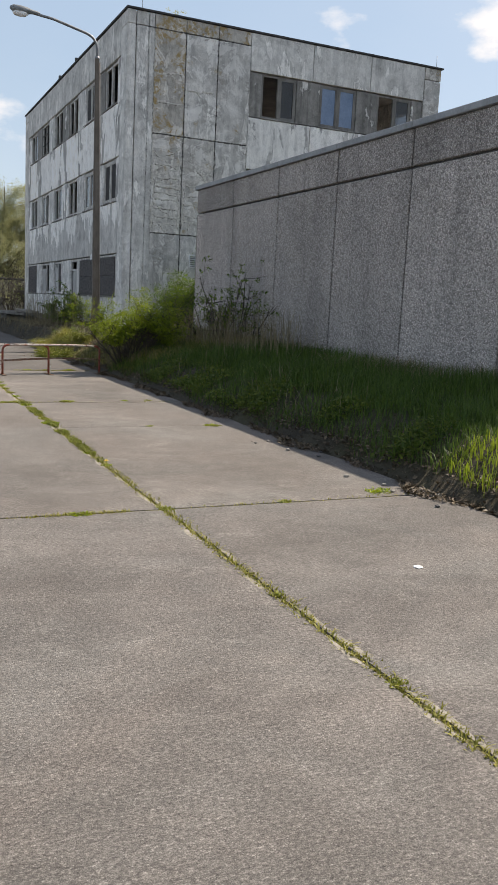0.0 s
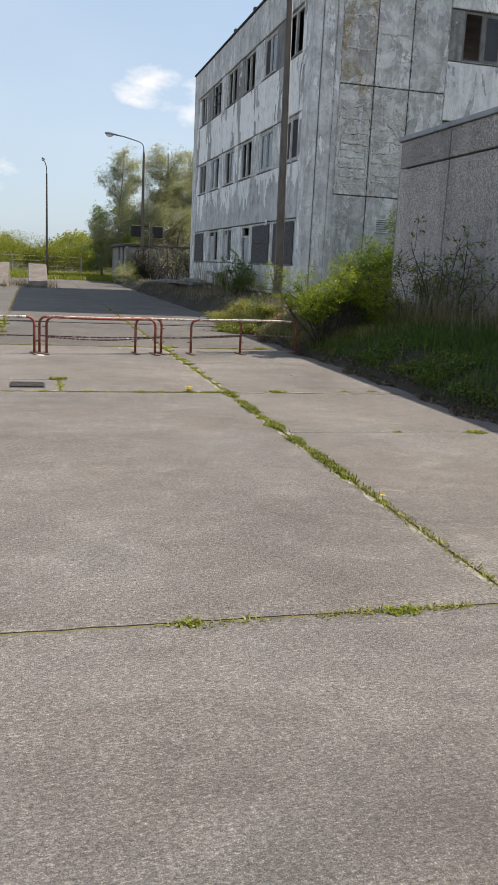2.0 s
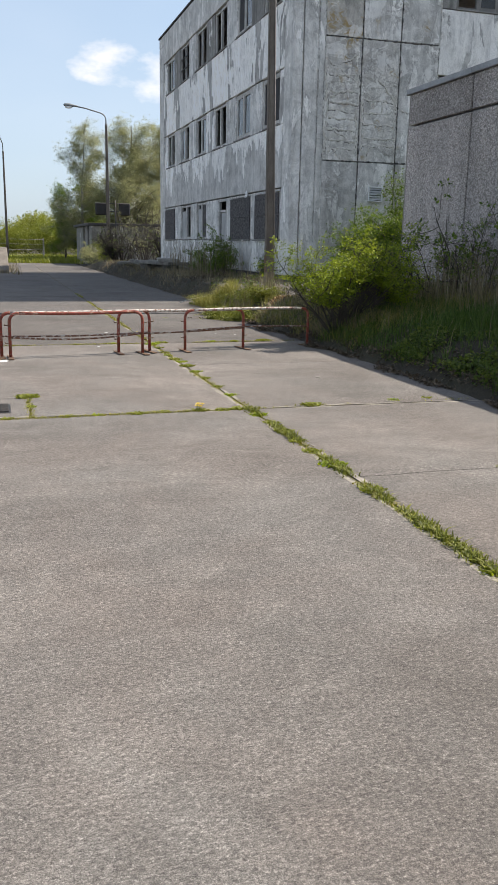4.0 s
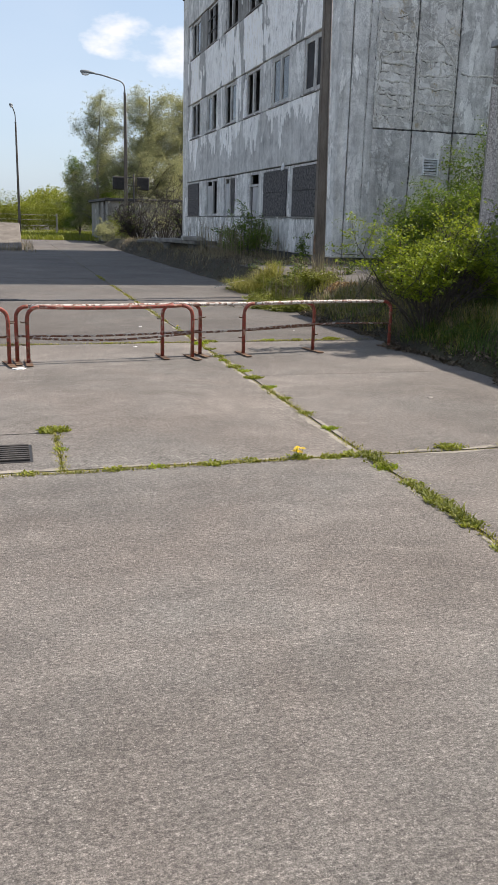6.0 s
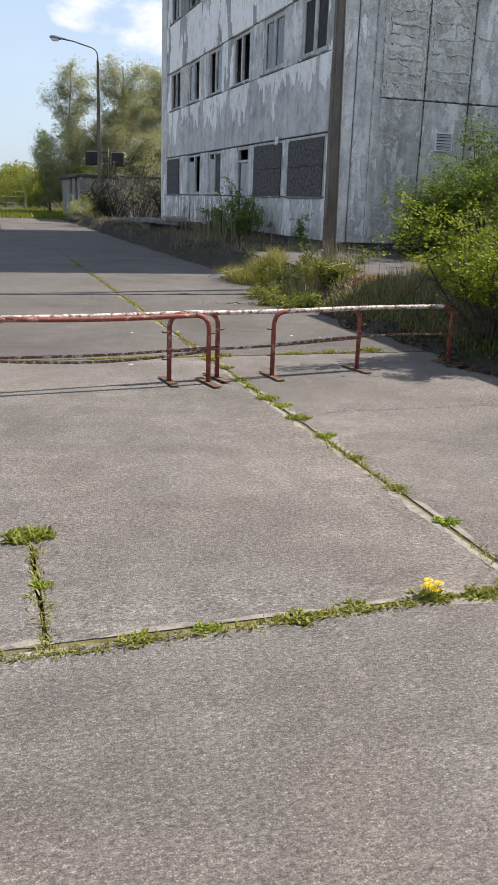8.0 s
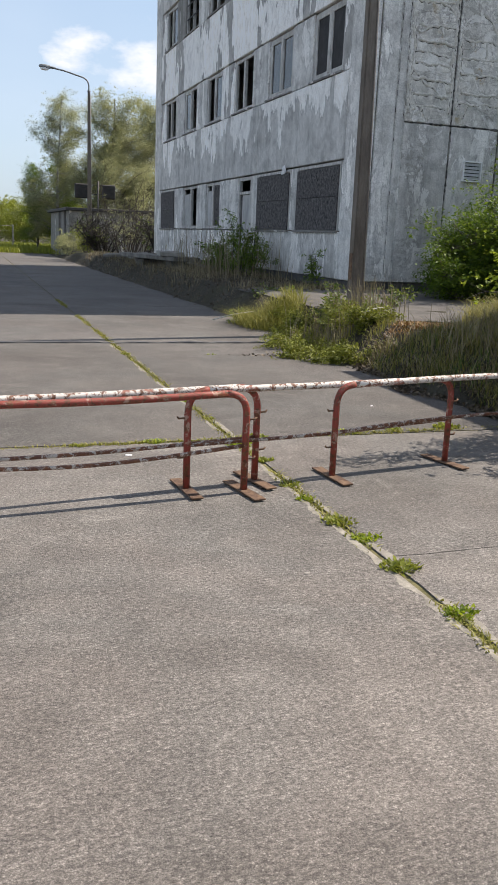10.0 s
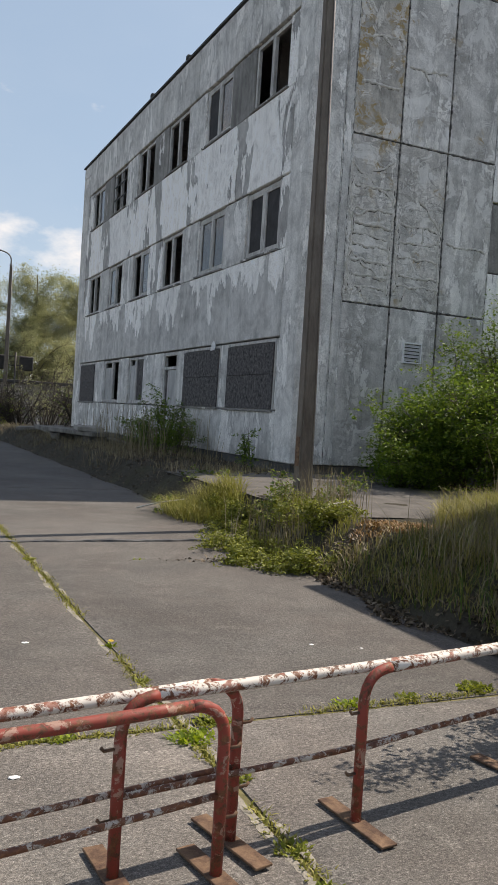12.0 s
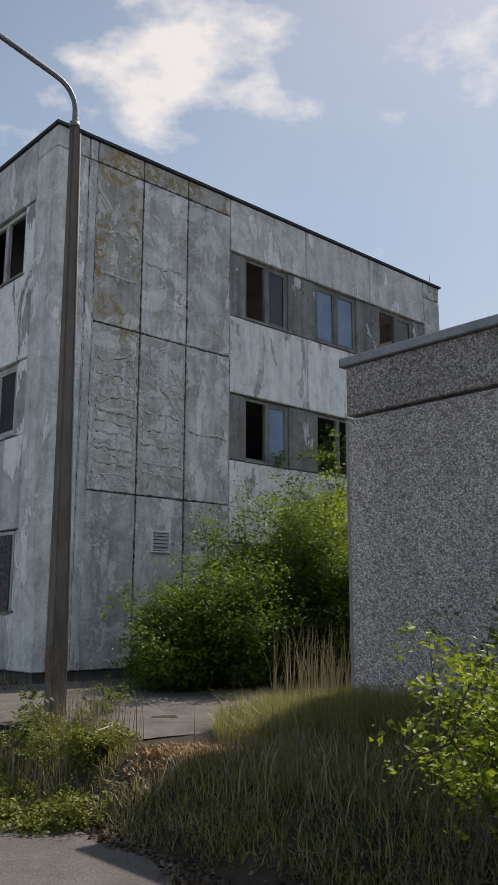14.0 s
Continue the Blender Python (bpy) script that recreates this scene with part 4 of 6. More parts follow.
def barrier(p0, p1, label, top=RED, mid_z=(0.29, 0.27), sag=0.0, leg=RED):
    """A low tubular barrier between two feet: bent tube, thin middle rail, foot plates and hooks."""
    a, b = Vector((*p0, 0)), Vector((*p1, 0))
    mid = (a + b) / 2
    ob = new("barrier")
    d = (b - a)
    length = d.length
    d.normalize()
    n = Vector((-d.y, d.x, 0))
    r, bend, half = 0.0205, 0.13, length / 2
    L = Matrix.Translation(mid) @ Matrix((( d.x, n.x, 0, 0), (d.y, n.y, 0, 0), (0, 0, 1, 0), (0, 0, 0, 1)))
    ob.matrix_basis = L
    for s in (-1, 1):
        bm = bmesh.new()
        pts = [(s * half, 0, 0.012), (s * half, 0, BAR_Z - bend - r)] + [tuple(v) for v in arc((s * half, 0, BAR_Z - bend - r), (s * half, 0, BAR_Z - r), (s * (half - bend), 0, BAR_Z - r), 7)[1:]]
        tube(bm, pts, r, 12)
        part("leg", bm, leg, ob)
        bm = bmesh.new()
        box(bm, s * half - 0.036, s * half + 0.036, -0.20, 0.20, 0.008, 0.018, 0.002)
        bmesh.ops.rotate(bm, verts=bm.verts, cent=(s * half, 0, 0), matrix=Matrix.Rotation(radians(4 * s), 3, "Z"))
        part("foot_plate", bm, FOOT, ob, "lichened rusty steel foot plate")
        for z in (0.20, 0.43):
            bm = bmesh.new()
            tube(bm, [(s * (half + 0.018), 0.0, z), (s * (half + 0.055), 0.0, z), (s * (half + 0.065), 0, z + 0.012)], 0.006, 6)
            part("hook", bm, RUST, ob)
    bm = bmesh.new()
    seg = 10
    pts = [((-half + bend - 0.005) + (length - 2 * bend + 0.01) * k / seg, 0.0, BAR_Z - r - sag * 0.3 * math.sin(math.pi * k / seg)) for k in range(seg + 1)]
    tube(bm, pts, r, 12)
    part("top_rail", bm, top, ob, "white and red banded top rail, paint flaking")
    bm = bmesh.new()
    pts = [(-half + 0.015 + (length - 0.03) * k / seg, 0.004 * math.sin(k), mid_z[0] + (mid_z[1] - mid_z[0]) * k / seg - sag * math.sin(math.pi * k / seg)) for k in range(seg + 1)]
    tube(bm, pts, 0.0115, 8)
    part("middle_rail", bm, MID_RAIL, ob, "thin rust-stained middle rail")
    return tagged(ob, label, "barrier", "row of barriers across the road")


barrier((-8.03, -12.07), (-6.26, -11.88), "low tubular steel barrier with rusty red and white paint", RED, (0.27, 0.28), 0.045)
barrier((-8.14, -11.99), (-6.13, -11.69), "low tubular steel barrier with rusty red and white paint", WHITE_RED, (0.28, 0.28), 0.02)
barrier((-10.1, -12.35), (-8.22, -12.12), "low tubular steel barrier with rusty red and white paint", WHITE_RED, (0.30, 0.29), 0.0)
barrier((-6.58, -11.79), (-4.70, -11.51), "low tubular steel barrier with a bent middle rail", WHITE_RED, (0.27, 0.31), 0.015)
barrier((-5.62, -11.70), (-3.63, -11.36), "low tubular steel barrier with a bent middle rail", WHITE_RED, (0.29, 0.31), -0.03)

# ---- far things ----
# a vehicle ramp of two concrete tracks
ramp_thing = thing("vehicle_ramp", (-9.0, 20, 0), "pale concrete vehicle inspection ramp with two tracks", "ramp")
for x0, x1 in ((-10.7, -9.45), (-8.45, -7.5)):
    bm = bmesh.new()
    side = [(17.6, -0.03), (23.0, -0.03), (23.0, 1.12), (21.6, 1.12), (17.6, 0.12)]
    lo = [bm.verts.new((x0, y, z)) for y, z in side]
    hi = [bm.verts.new((x1, y, z)) for y, z in side]
    bm.faces.new(lo)
    bm.faces.new(hi[::-1])
    for k in range(5):
        bm.faces.new((lo[k], hi[k], hi[(k + 1) % 5], lo[(k + 1) % 5]))
    bmesh.ops.recalc_face_normals(bm, faces=bm.faces)
    bmesh.ops.bevel(bm, geom=list(bm.edges), offset=0.03, segments=1, affect="EDGES")
    under(part("track", bm, RAMP_CONCRETE), ramp_thing)

# road sign seen from behind: two black boxes on a post
sign = thing("road_sign", (-1.18, 27.4, 0.2), "two black sign boxes on a cross bar of a thin post", "sign")
bm = bmesh.new()
tube(bm, [(-1.18, 27.4, 0), (-1.18, 27.4, 3.85)], 0.045, 8)
under(part("post", bm, BLACK), sign)
for z in (3.22, 3.66):
    bm = bmesh.new()
    tube(bm, [(-2.2, 27.43, z), (-0.4, 27.43, z)], 0.022, 6)
    under(part("cross_bar", bm, BLACK), sign)
for x0, x1 in ((-2.34, -1.68), (-0.98, -0.32)):
    under(part("sign_box", cuboid(x0, x1, 27.36, 27.56, 3.0, 3.7, 0.05), BLACK), sign)

# low outbuilding behind the shrubs
shed = thing("outbuilding", (1.5, 34, 0.1), "low grey concrete outbuilding with dark openings", "shed")
for x0, x1, y0, y1, z0, z1 in ((-2.2, 9.0, 31.0, 31.25, 0.0, 2.45), (-2.2, -1.95, 31.26, 32.4, 0.0, 2.45), (-2.2, -1.95, 33.5, 35.2, 0.0, 2.45), (-2.2, -1.95, 36.3, 41.0, 0.0, 2.45), (-1.94, 9.0, 40.75, 41.0, 0.0, 2.45), (8.75, 9.0, 31.26, 40.7, 0.0, 2.45)):
    under(part("wall", cuboid(x0, x1, y0, y1, z0, z1, 0.01), WALL_DARK), shed)
under(part("roof", cuboid(-2.4, 9.2, 30.8, 41.2, 2.455, 2.62, 0.02), ROOF_EDGE), shed)

# mesh fence across the end of the road
fence = thing("wire_fence", (-10, 52, 0), "old wire mesh fence on concrete posts", "fence")
for k in range(15):
    x = -46 + 3.0 * k
    under(part("post", cuboid(x - 0.06, x + 0.06, 51.94, 52.06, -0.1, 1.65, 0.012), OLD_CONCRETE), fence)
for z in (0.25, 0.7, 1.15, 1.55):
    bm = bmesh.new()
    tube(bm, [(-46, 51.93, z), (-4, 51.93, z)], 0.012, 5)
    under(part("wire", bm, GALVANISED), fence)

# heap of broken slabs beside the west front
for k, (x, y, w, l, tilt, turn) in enumerate(((-1.7, 13.5, 0.9, 2.2, 6, 12), (-1.5, 11.2, 1.0, 1.8, -5, -18), (-1.3, 9.0, 0.8, 1.5, 8, 30), (-1.9, 15.8, 0.7, 1.6, -4, 70), (-1.2, 12.4, 0.8, 1.7, 9, -30))):
    bm = cuboid(-w / 2, w / 2, -l / 2, l / 2, -0.06, 0.06, 0.015)
    ob = part("concrete_slab", bm, RUBBLE)
    ob.matrix_basis = pose(x, y, land(x, y) + 0.11 + 0.02 * k, tilt, tilt * 0.6, turn)
    tagged(ob, "broken precast concrete slab lying in the weeds", "slab", "heap of slabs")

# two long wall panels stacked on rubble blocks
for x, y, turn in ((-2.15, 10.7, 20), (-1.75, 8.4, -15), (-1.6, 9.9, 40)):
    bm = cuboid(-0.30, 0.30, -0.25, 0.25, -0.05, 0.24, 0.03)
    bmesh.ops.subdivide_edges(bm, edges=list(bm.edges), cuts=2, use_grid_fill=True)
    for v in bm.verts:
        v.co += 0.03 * noise.noise_vector(v.co * 5 + Vector((x, y, 0)))
    ob = part("rubble_block", bm, RUBBLE)
    ob.matrix_basis = pose(x, y, land(x, y), 0, 0, turn)
    tagged(ob, "mossy block of broken concrete under stacked panels", "rubble", "heap of slabs")
for x, y, dz, w, l, turn in ((-1.98, 9.6, 0.315, 0.85, 3.9, 11), (-1.80, 9.0, 0.440, 0.70, 1.9, -9)):
    bm = cuboid(-w / 2, w / 2, -l / 2, l / 2, -0.06, 0.06, 0.012)
    ob = part("concrete_slab", bm, RUBBLE if l > 3 else OLD_CONCRETE)
    ob.matrix_basis = pose(x, y, land(-1.95, 9.6) + dz, 0, 0, turn)
    tagged(ob, "long weathered precast concrete panel lying on a stack", "slab", "heap of slabs")


# ---- plants ----
def unit(v):
    return v / (np.linalg.norm(v, axis=-1, keepdims=True) + 1e-9)


def branch_mesh(name, limbs, mat, parent, sides=5):
    """Tapered limbs: each a list of points and the radii at its two ends."""
    verts, faces, base = [], [], 0
    ang = np.arange(sides) * 2 * math.pi / sides
    for pts, r0, r1 in limbs:
        p = np.array(pts)
        d = unit(np.gradient(p, axis=0))
        a = unit(np.cross(d, np.array([0.31, 0.17, 0.93])))
        c = np.cross(d, a)
        r = np.linspace(r0, r1, len(p))[:, None, None]
        ring = p[:, None, :] + r * (a[:, None, :] * np.cos(ang)[None, :, None] + c[:, None, :] * np.sin(ang)[None, :, None])
        verts.append(ring.reshape(-1, 3))
        n = len(p)
        i, j = np.meshgrid(np.arange(n - 1), np.arange(sides), indexing="ij")
        k = (j + 1) % sides
        faces.append(base + np.stack([i * sides + j, i * sides + k, (i + 1) * sides + k, (i + 1) * sides + j], axis=-1).reshape(-1, 4))
        base += n * sides
    return from_arrays(name, np.concatenate(verts), np.concatenate(faces), mat, parent)


def leaf_mesh(name, centres, size, mat, parent, rng, droop=0.2, slim=0.55):
    """One small folded leaf at every centre."""
    n = len(centres)
    up = unit(rng.normal(size=(n, 3)) * 0.55 + np.array([0.0, 0.0, 1.0]))
    d = rng.normal(size=(n, 3))
    d[:, 2] -= droop
    d = unit(np.cross(up, d))
    side = np.cross(up, d)
    s = (size * rng.uniform(0.55, 1.3, n))[:, None]
    c = np.asarray(centres)
    v = np.stack([c, c + d * s * 0.5 + side * s * slim * 0.5 + up * s * 0.10, c + d * s, c + d * s * 0.5 - side * s * slim * 0.5 + up * s * 0.10], axis=1).reshape(-1, 3)
    o = np.arange(n)[:, None] * 4
    f = np.concatenate([o + np.array([[0, 1, 2]]), o + np.array([[0, 2, 3]])], axis=1).reshape(-1, 3)
    return from_arrays(name, v, f, mat, parent)


def bend(rng, p, d, length, n, wobble, lift):
    pts = [np.array(p, dtype=float)]
    d = np.array(d, dtype=float)
    for _ in range(n):
        d = unit(d + rng.normal(size=3) * wobble + np.array([0, 0, lift]))
        pts.append(pts[-1] + d * length / n)
    return pts, d


def skeleton_of(rng, height, spread, stems, sub, twigs, lean=0.5, trunk=0.0, lift=0.02, r0=0.03, droop=0.0):
    """Limbs and leaf-bearing twigs of a bush (trunk 0) or a tree, round the origin."""
    limbs, bearers = [], []
    starts = []
    if trunk:
        pts, d = bend(rng, (0, 0, -0.1), (0, 0, 1), height * 0.9, 10, 0.035, 0.03)
        limbs.append((pts, r0, r0 * 0.22))
        for k in range(stems):
            f = trunk + (0.97 - trunk) * (k + rng.uniform(0, 0.7)) / stems
            q = f * 10
            i = min(9, int(q))
            p = pts[i] + (pts[i + 1] - pts[i]) * (q - i)
            t = rng.uniform(0, 2 * math.pi)
            w = spread * (1.05 - 0.75 * max(0.0, (f - trunk) / (1 - trunk))) * rng.uniform(0.7, 1.15)
            starts.append((p, (math.cos(t), math.sin(t), rng.uniform(0.25, 0.95)), w, r0 * 0.34 * (1.15 - f)))
    else:
        for k in range(stems):
            t = rng.uniform(0, 2 * math.pi)
            q = math.sqrt(rng.uniform(0.02, 1.0))
            s = q * lean
            b = (math.cos(t) * spread * 0.28 * q, math.sin(t) * spread * 0.28 * q, -0.05)
            starts.append((np.array(b), (math.cos(t) * s * spread / height * 1.6, math.sin(t) * s * spread / height * 1.6, 1.0), height * rng.uniform(0.6, 1.02) * (1.05 - 0.35 * q), r0))
    for p, d, length, r in starts:
        pts, d2 = bend(rng, p, unit(np.array(d, dtype=float)), length, 7, 0.10, lift)
        limbs.append((pts, r, r * 0.25))
        for k in range(sub):
            f = rng.uniform(0.22, 1.0) * 6.99
            i = int(f)
            q = pts[i] + (pts[i + 1] - pts[i]) * (f - i)
            dd = unit(unit(pts[i + 1] - pts[i]) * 0.55 + rng.normal(size=3) * 0.75)
            ln = length * rng.uniform(0.20, 0.42)
            sp, sd = bend(rng, q, dd, ln, 5, 0.14, lift - droop)
            limbs.append((sp, r * 0.38, r * 0.12))
            bearers.append((sp, ln))
            for _ in range(twigs):
                g = rng.uniform(0.2, 1.0) * 4.99
                i2 = int(g)
                q2 = sp[i2] + (sp[i2 + 1] - sp[i2]) * (g - i2)
                tp, _d = bend(rng, q2, unit(sd + rng.normal(size=3) * 0.9), ln * rng.uniform(0.3, 0.6), 3, 0.2, -droop)
                limbs.append((tp, r * 0.13, r * 0.05))
                bearers.append((tp, ln * 0.45))
    return limbs, bearers


def foliage_points(rng, bearers, count, scatter, clump=10):
    """Leaf places in sprays of some ten leaves round points of the twigs."""
    w = np.array([b[1] for b in bearers])
    sprays = max(1, count // clump)
    pick = rng.choice(len(bearers), size=sprays, p=w / w.sum())
    out = np.empty((sprays, 3))
    for k, b in enumerate(pick):
        p = bearers[b][0]
        f = (1 - rng.uniform() ** 1.5) * (len(p) - 1.001)
        i = int(f)
        out[k] = p[i] + (p[i + 1] - p[i]) * (f - i)
    out = out + rng.normal(size=(sprays, 3)) * scatter
    size = (0.45 + 0.35 * rng.uniform(size=(sprays, 1))) * max(0.025, scatter)
    leaves = np.repeat(out, clump, axis=0)
    return leaves + rng.normal(size=leaves.shape) * np.repeat(size, clump, axis=0) * np.array([1.0, 1.0, 0.55])


def plant(name, at, height, spread, leaves, size, leaf_mat, label, category, seed, stems=12, sub=9, twigs=4, lean=0.8, trunk=0.0, r0=0.03,
          bark=None, lift=0.02, droop=0.0, scatter=0.05, group="", stretch=(1, 1), slim=0.55, bare=None):
    rng = np.random.default_rng(seed)
    ob = new(name)
    limbs, bearers = skeleton_of(rng, height, spread, stems, sub, twigs, lean, trunk, lift, r0, droop)
    k = np.array([stretch[0], stretch[1], 1.0])
    limbs = [([p * k for p in pts], a, b) for pts, a, b in limbs]
    bearers = [([p * k for p in pts], w) for pts, w in bearers]
    branch_mesh("trunk" if trunk else "stem", limbs, bark or BARK, ob)
    if leaves:
        at_twigs = foliage_points(rng, bearers, leaves, scatter)
        if bare is not None:
            at_twigs = at_twigs[at_twigs[:, 2] > bare + 0.2 * np.sin(at_twigs[:, 0] * 5)]
        leaf_mesh("crown" if trunk else "foliage", at_twigs, size, leaf_mat, ob, rng, slim=slim)
    ob.location = at
    return tagged(ob, label, category, group)


def on_land(x, y, dz=0.0):
    return (x, y, land(x, y) + dz)


# shrubs between and before the two buildings
plant("bush", (3.7, -2.5, 0.46), 3.2, 1.45, 72000, 0.074, LEAF_DARK, "large dense green elder bush against the grey wall", "bush", 11, 38, 13, 5, 0.78, r0=0.035, scatter=0.12, stretch=(1.05, 0.85))
plant("bush", (5.1, -2.7, 0.46), 3.55, 1.4, 46000, 0.074, LEAF_GREEN, "tall bright green bush with sunlit leaves", "bush", 12, 28, 11, 5, 0.8, r0=0.03, scatter=0.15, stretch=(1.0, 0.8))
plant("bush", (2.1, -2.6, 0.46), 2.45, 1.15, 34000, 0.070, LEAF_DARK, "rounded dark green bush beside the larger one", "bush", 22, 22, 11, 5, 0.9, r0=0.024, scatter=0.13)
plant("bush", (1.15, -2.4, 0.46), 1.45, 0.95, 16000, 0.068, LEAF_DARK, "low dark green bush beside the wall", "bush", 13, 16, 10, 5, 0.95, r0=0.02, scatter=0.10)
plant("bush", (7.2, -1.0, 0.46), 4.9, 0.9, 16000, 0.085, LEAF_DARK, "tall dark climbing shrub in front of the windows", "bush", 23, 9, 10, 5, 0.7, r0=0.03, scatter=0.12)
plant("bush", on_land(-3.05, -11.25), 1.58, 0.74, 34000, 0.042, LEAF_HAWTHORN, "yellow-green hawthorn bush leaning over the road edge", "bush", 14, 26, 11, 4, 1.15, r0=0.016, scatter=0.06, lift=-0.02, bark=TWIG, stretch=(1.2, 0.6), bare=0.55)
plant("bush", on_land(-2.3, -10.65), 1.5, 0.42, 8000, 0.042, LEAF_HAWTHORN, "yellow-green hawthorn bush on the grass bank", "bush", 15, 14, 10, 4, 1.1, r0=0.015, scatter=0.06, lift=-0.02, bark=TWIG)
plant("bush", on_land(-0.6, -11.1), 2.0, 1.2, 2300, 0.06, LEAF_DARK, "sparse twiggy elder shrub with few dark leaves", "bush", 16, 14, 10, 5, 0.9, r0=0.017, scatter=0.05, bark=TWIG)
plant("bush", on_land(-0.6, -10.1), 1.8, 1.0, 2000, 0.06, LEAF_DARK, "sparse twiggy elder shrub with few dark leaves", "bush", 17, 11, 9, 5, 0.9, r0=0.016, scatter=0.06, bark=TWIG)
plant("bush", on_land(-0.75, 6.4), 1.9, 1.0, 6500, 0.06, LEAF_DARK, "dark green shrub growing against the facade", "bush", 18, 9, 8, 4, 0.8, r0=0.016, scatter=0.06, bark=TWIG)
plant("bush", on_land(-0.8, 4.6), 1.6, 0.9, 5000, 0.05, LEAF_DARK, "dark green shrub growing against the facade", "bush", 19, 9, 8, 4, 0.8, r0=0.014, scatter=0.06, bark=TWIG)
plant("bush", on_land(-0.35, 1.1), 1.5, 0.4, 1100, 0.05, LEAF_DARK, "slender sapling with dark leaves by the facade", "sapling", 20, 3, 7, 3, 0.5, r0=0.012, scatter=0.04, bark=TWIG)
for k, (x, y, h, s) in enumerate(((-2.35, -5.0, 0.65, 0.75), (-1.55, -4.15, 0.6, 0.7), (-2.9, -2.6, 0.6, 0.9), (-2.1, -1.3, 0.55, 0.8))):
    plant("bramble", on_land(x, y), h, s, 620, 0.07, BRAMBLE, "straggling bramble with pale toothed leaves", "bramble", 30 + k, 7, 6, 3, 1.3, r0=0.007, scatter=0.05, lift=-0.05, bark=TWIG, group="brambles by the lamp post")
for k, (x, y, h, s, n) in enumerate(((-3.65, -6.75, 0.42, 0.75, 3600), (-3.1, -7.0, 0.42, 0.75, 3400), (-2.75, -6.1, 0.48, 0.8, 3400), (-3.55, -5.7, 0.46, 0.7, 3000), (-3.2, -4.7, 0.40, 0.65, 2400), (-2.5, -5.2, 0.35, 0.6, 2200), (-2.75, -4.15, 0.36, 0.6, 2400), (-2.65, -3.45, 0.30, 0.55, 2200))):
    plant("weed_mound", (x, y, max(0.0, land(x, y)) + 0.01), h, s, int(n * 1.7), 0.040, LEAF_MOUND, "mound of low yellow-green weeds spilling onto the concrete", "weeds", 40 + k, 16, 8, 3, 1.4, r0=0.005, scatter=0.05, lift=-0.06, bark=TWIG, group="weeds along the road edge")
plant("sapling", (2.3, 3.0, 10.6), 2.25, 0.8, 2200, 0.055, LEAF_FAR, "thin sapling growing on the flat roof", "sapling", 50, 5, 7, 3, 0.6, r0=0.012, bark=TWIG)

# trees and shrubs beyond the building
plant("tree", (-1.2, 45.0, 0.0), 11.4, 3.0, 52000, 0.095, LEAF_FAR, "slender birch in pale spring leaf", "tree", 60, 46, 8, 3, trunk=0.10, r0=0.13, bark=BIRCH_BARK, droop=0.10, scatter=0.20, group="trees beyond the building")
plant("tree", (1.7, 43.0, 0.0), 11.2, 4.3, 105000, 0.095, LEAF_FAR, "broad willow in fresh yellow-green leaf", "tree", 61, 56, 9, 3, trunk=0.07, r0=0.17, droop=0.04, scatter=0.22, group="trees beyond the building")
plant("tree", (5.2, 46.0, 0.0), 11.4, 4.2, 80000, 0.10, LEAF_FAR, "broad willow in fresh yellow-green leaf", "tree", 62, 52, 9, 3, trunk=0.07, r0=0.17, droop=0.04, scatter=0.22, group="trees beyond the building")
plant("tree", (10.0, 49.0, 0.0), 11.8, 3.4, 42000, 0.10, LEAF_FAR, "slender birch in pale spring leaf", "tree", 63, 34, 7, 3, trunk=0.1, r0=0.14, bark=BIRCH_BARK, droop=0.08, scatter=0.24, group="trees beyond the building")
plant("tree", (-2.5, 47.5, 0.0), 6.4, 1.9, 20000, 0.10, LEAF_DARK, "dense dark green young tree", "tree", 64, 30, 8, 3, trunk=0.08, r0=0.10, scatter=0.16, group="trees beyond the building")
plant("bush", on_land(-1.4, 24.2), 2.4, 1.3, 1400, 0.06, LEAF_DARK, "dense bare thicket of dark twigs beside the facade", "bush", 69, 24, 13, 6, 0.95, r0=0.045, scatter=0.06, bark=DARK_TWIG)
plant("bush", on_land(0.9, 21.4), 2.9, 1.5, 1800, 0.06, LEAF_DARK, "dense bare thicket of dark twigs beside the facade", "bush", 72, 26, 13, 6, 0.95, r0=0.045, scatter=0.06, bark=DARK_TWIG)
plant("bush", on_land(-0.6, 22.6), 3.9, 1.9, 1600, 0.06, LEAF_FAR, "bare twiggy shrub at the end of the facade", "bush", 65, 15, 9, 4, 0.95, r0=0.028, scatter=0.06, bark=TWIG)
plant("bush", on_land(0.6, 26.0), 3.4, 1.9, 3000, 0.06, LEAF_FAR, "bare twiggy shrub before the outbuilding", "bush", 68, 15, 10, 4, 0.95, r0=0.026, scatter=0.06, bark=TWIG)
plant("bush", on_land(-1.9, 26.2), 1.7, 0.8, 3500, 0.07, LEAF_HEDGE, "yellow-green shrub at the foot of the far lamp", "bush", 66, 10, 8, 3, 0.8, r0=0.016, scatter=0.08)
plant("bush", on_land(-2.4, 29.6), 2.0, 1.4, 6500, 0.07, LEAF_FAR, "rough shrub beside the outbuilding", "bush", 67, 10, 8, 3, 0.9, r0=0.016, scatter=0.08)


plant("tree", (-0.9, 48.5, 0.0), 6.8, 2.2, 24000, 0.11, LEAF_DARK, "dense dark green young tree", "tree", 73, 30, 8, 3, trunk=0.08, r0=0.10, scatter=0.16, group="trees beyond the building")
plant("sapling", (5.85, -0.03, 4.93), 0.42, 0.25, 320, 0.05, LEAF_GREEN, "small green sapling rooted in a window sill", "sapling", 74, 5, 5, 2, 0.9, r0=0.006, scatter=0.04, bark=TWIG)


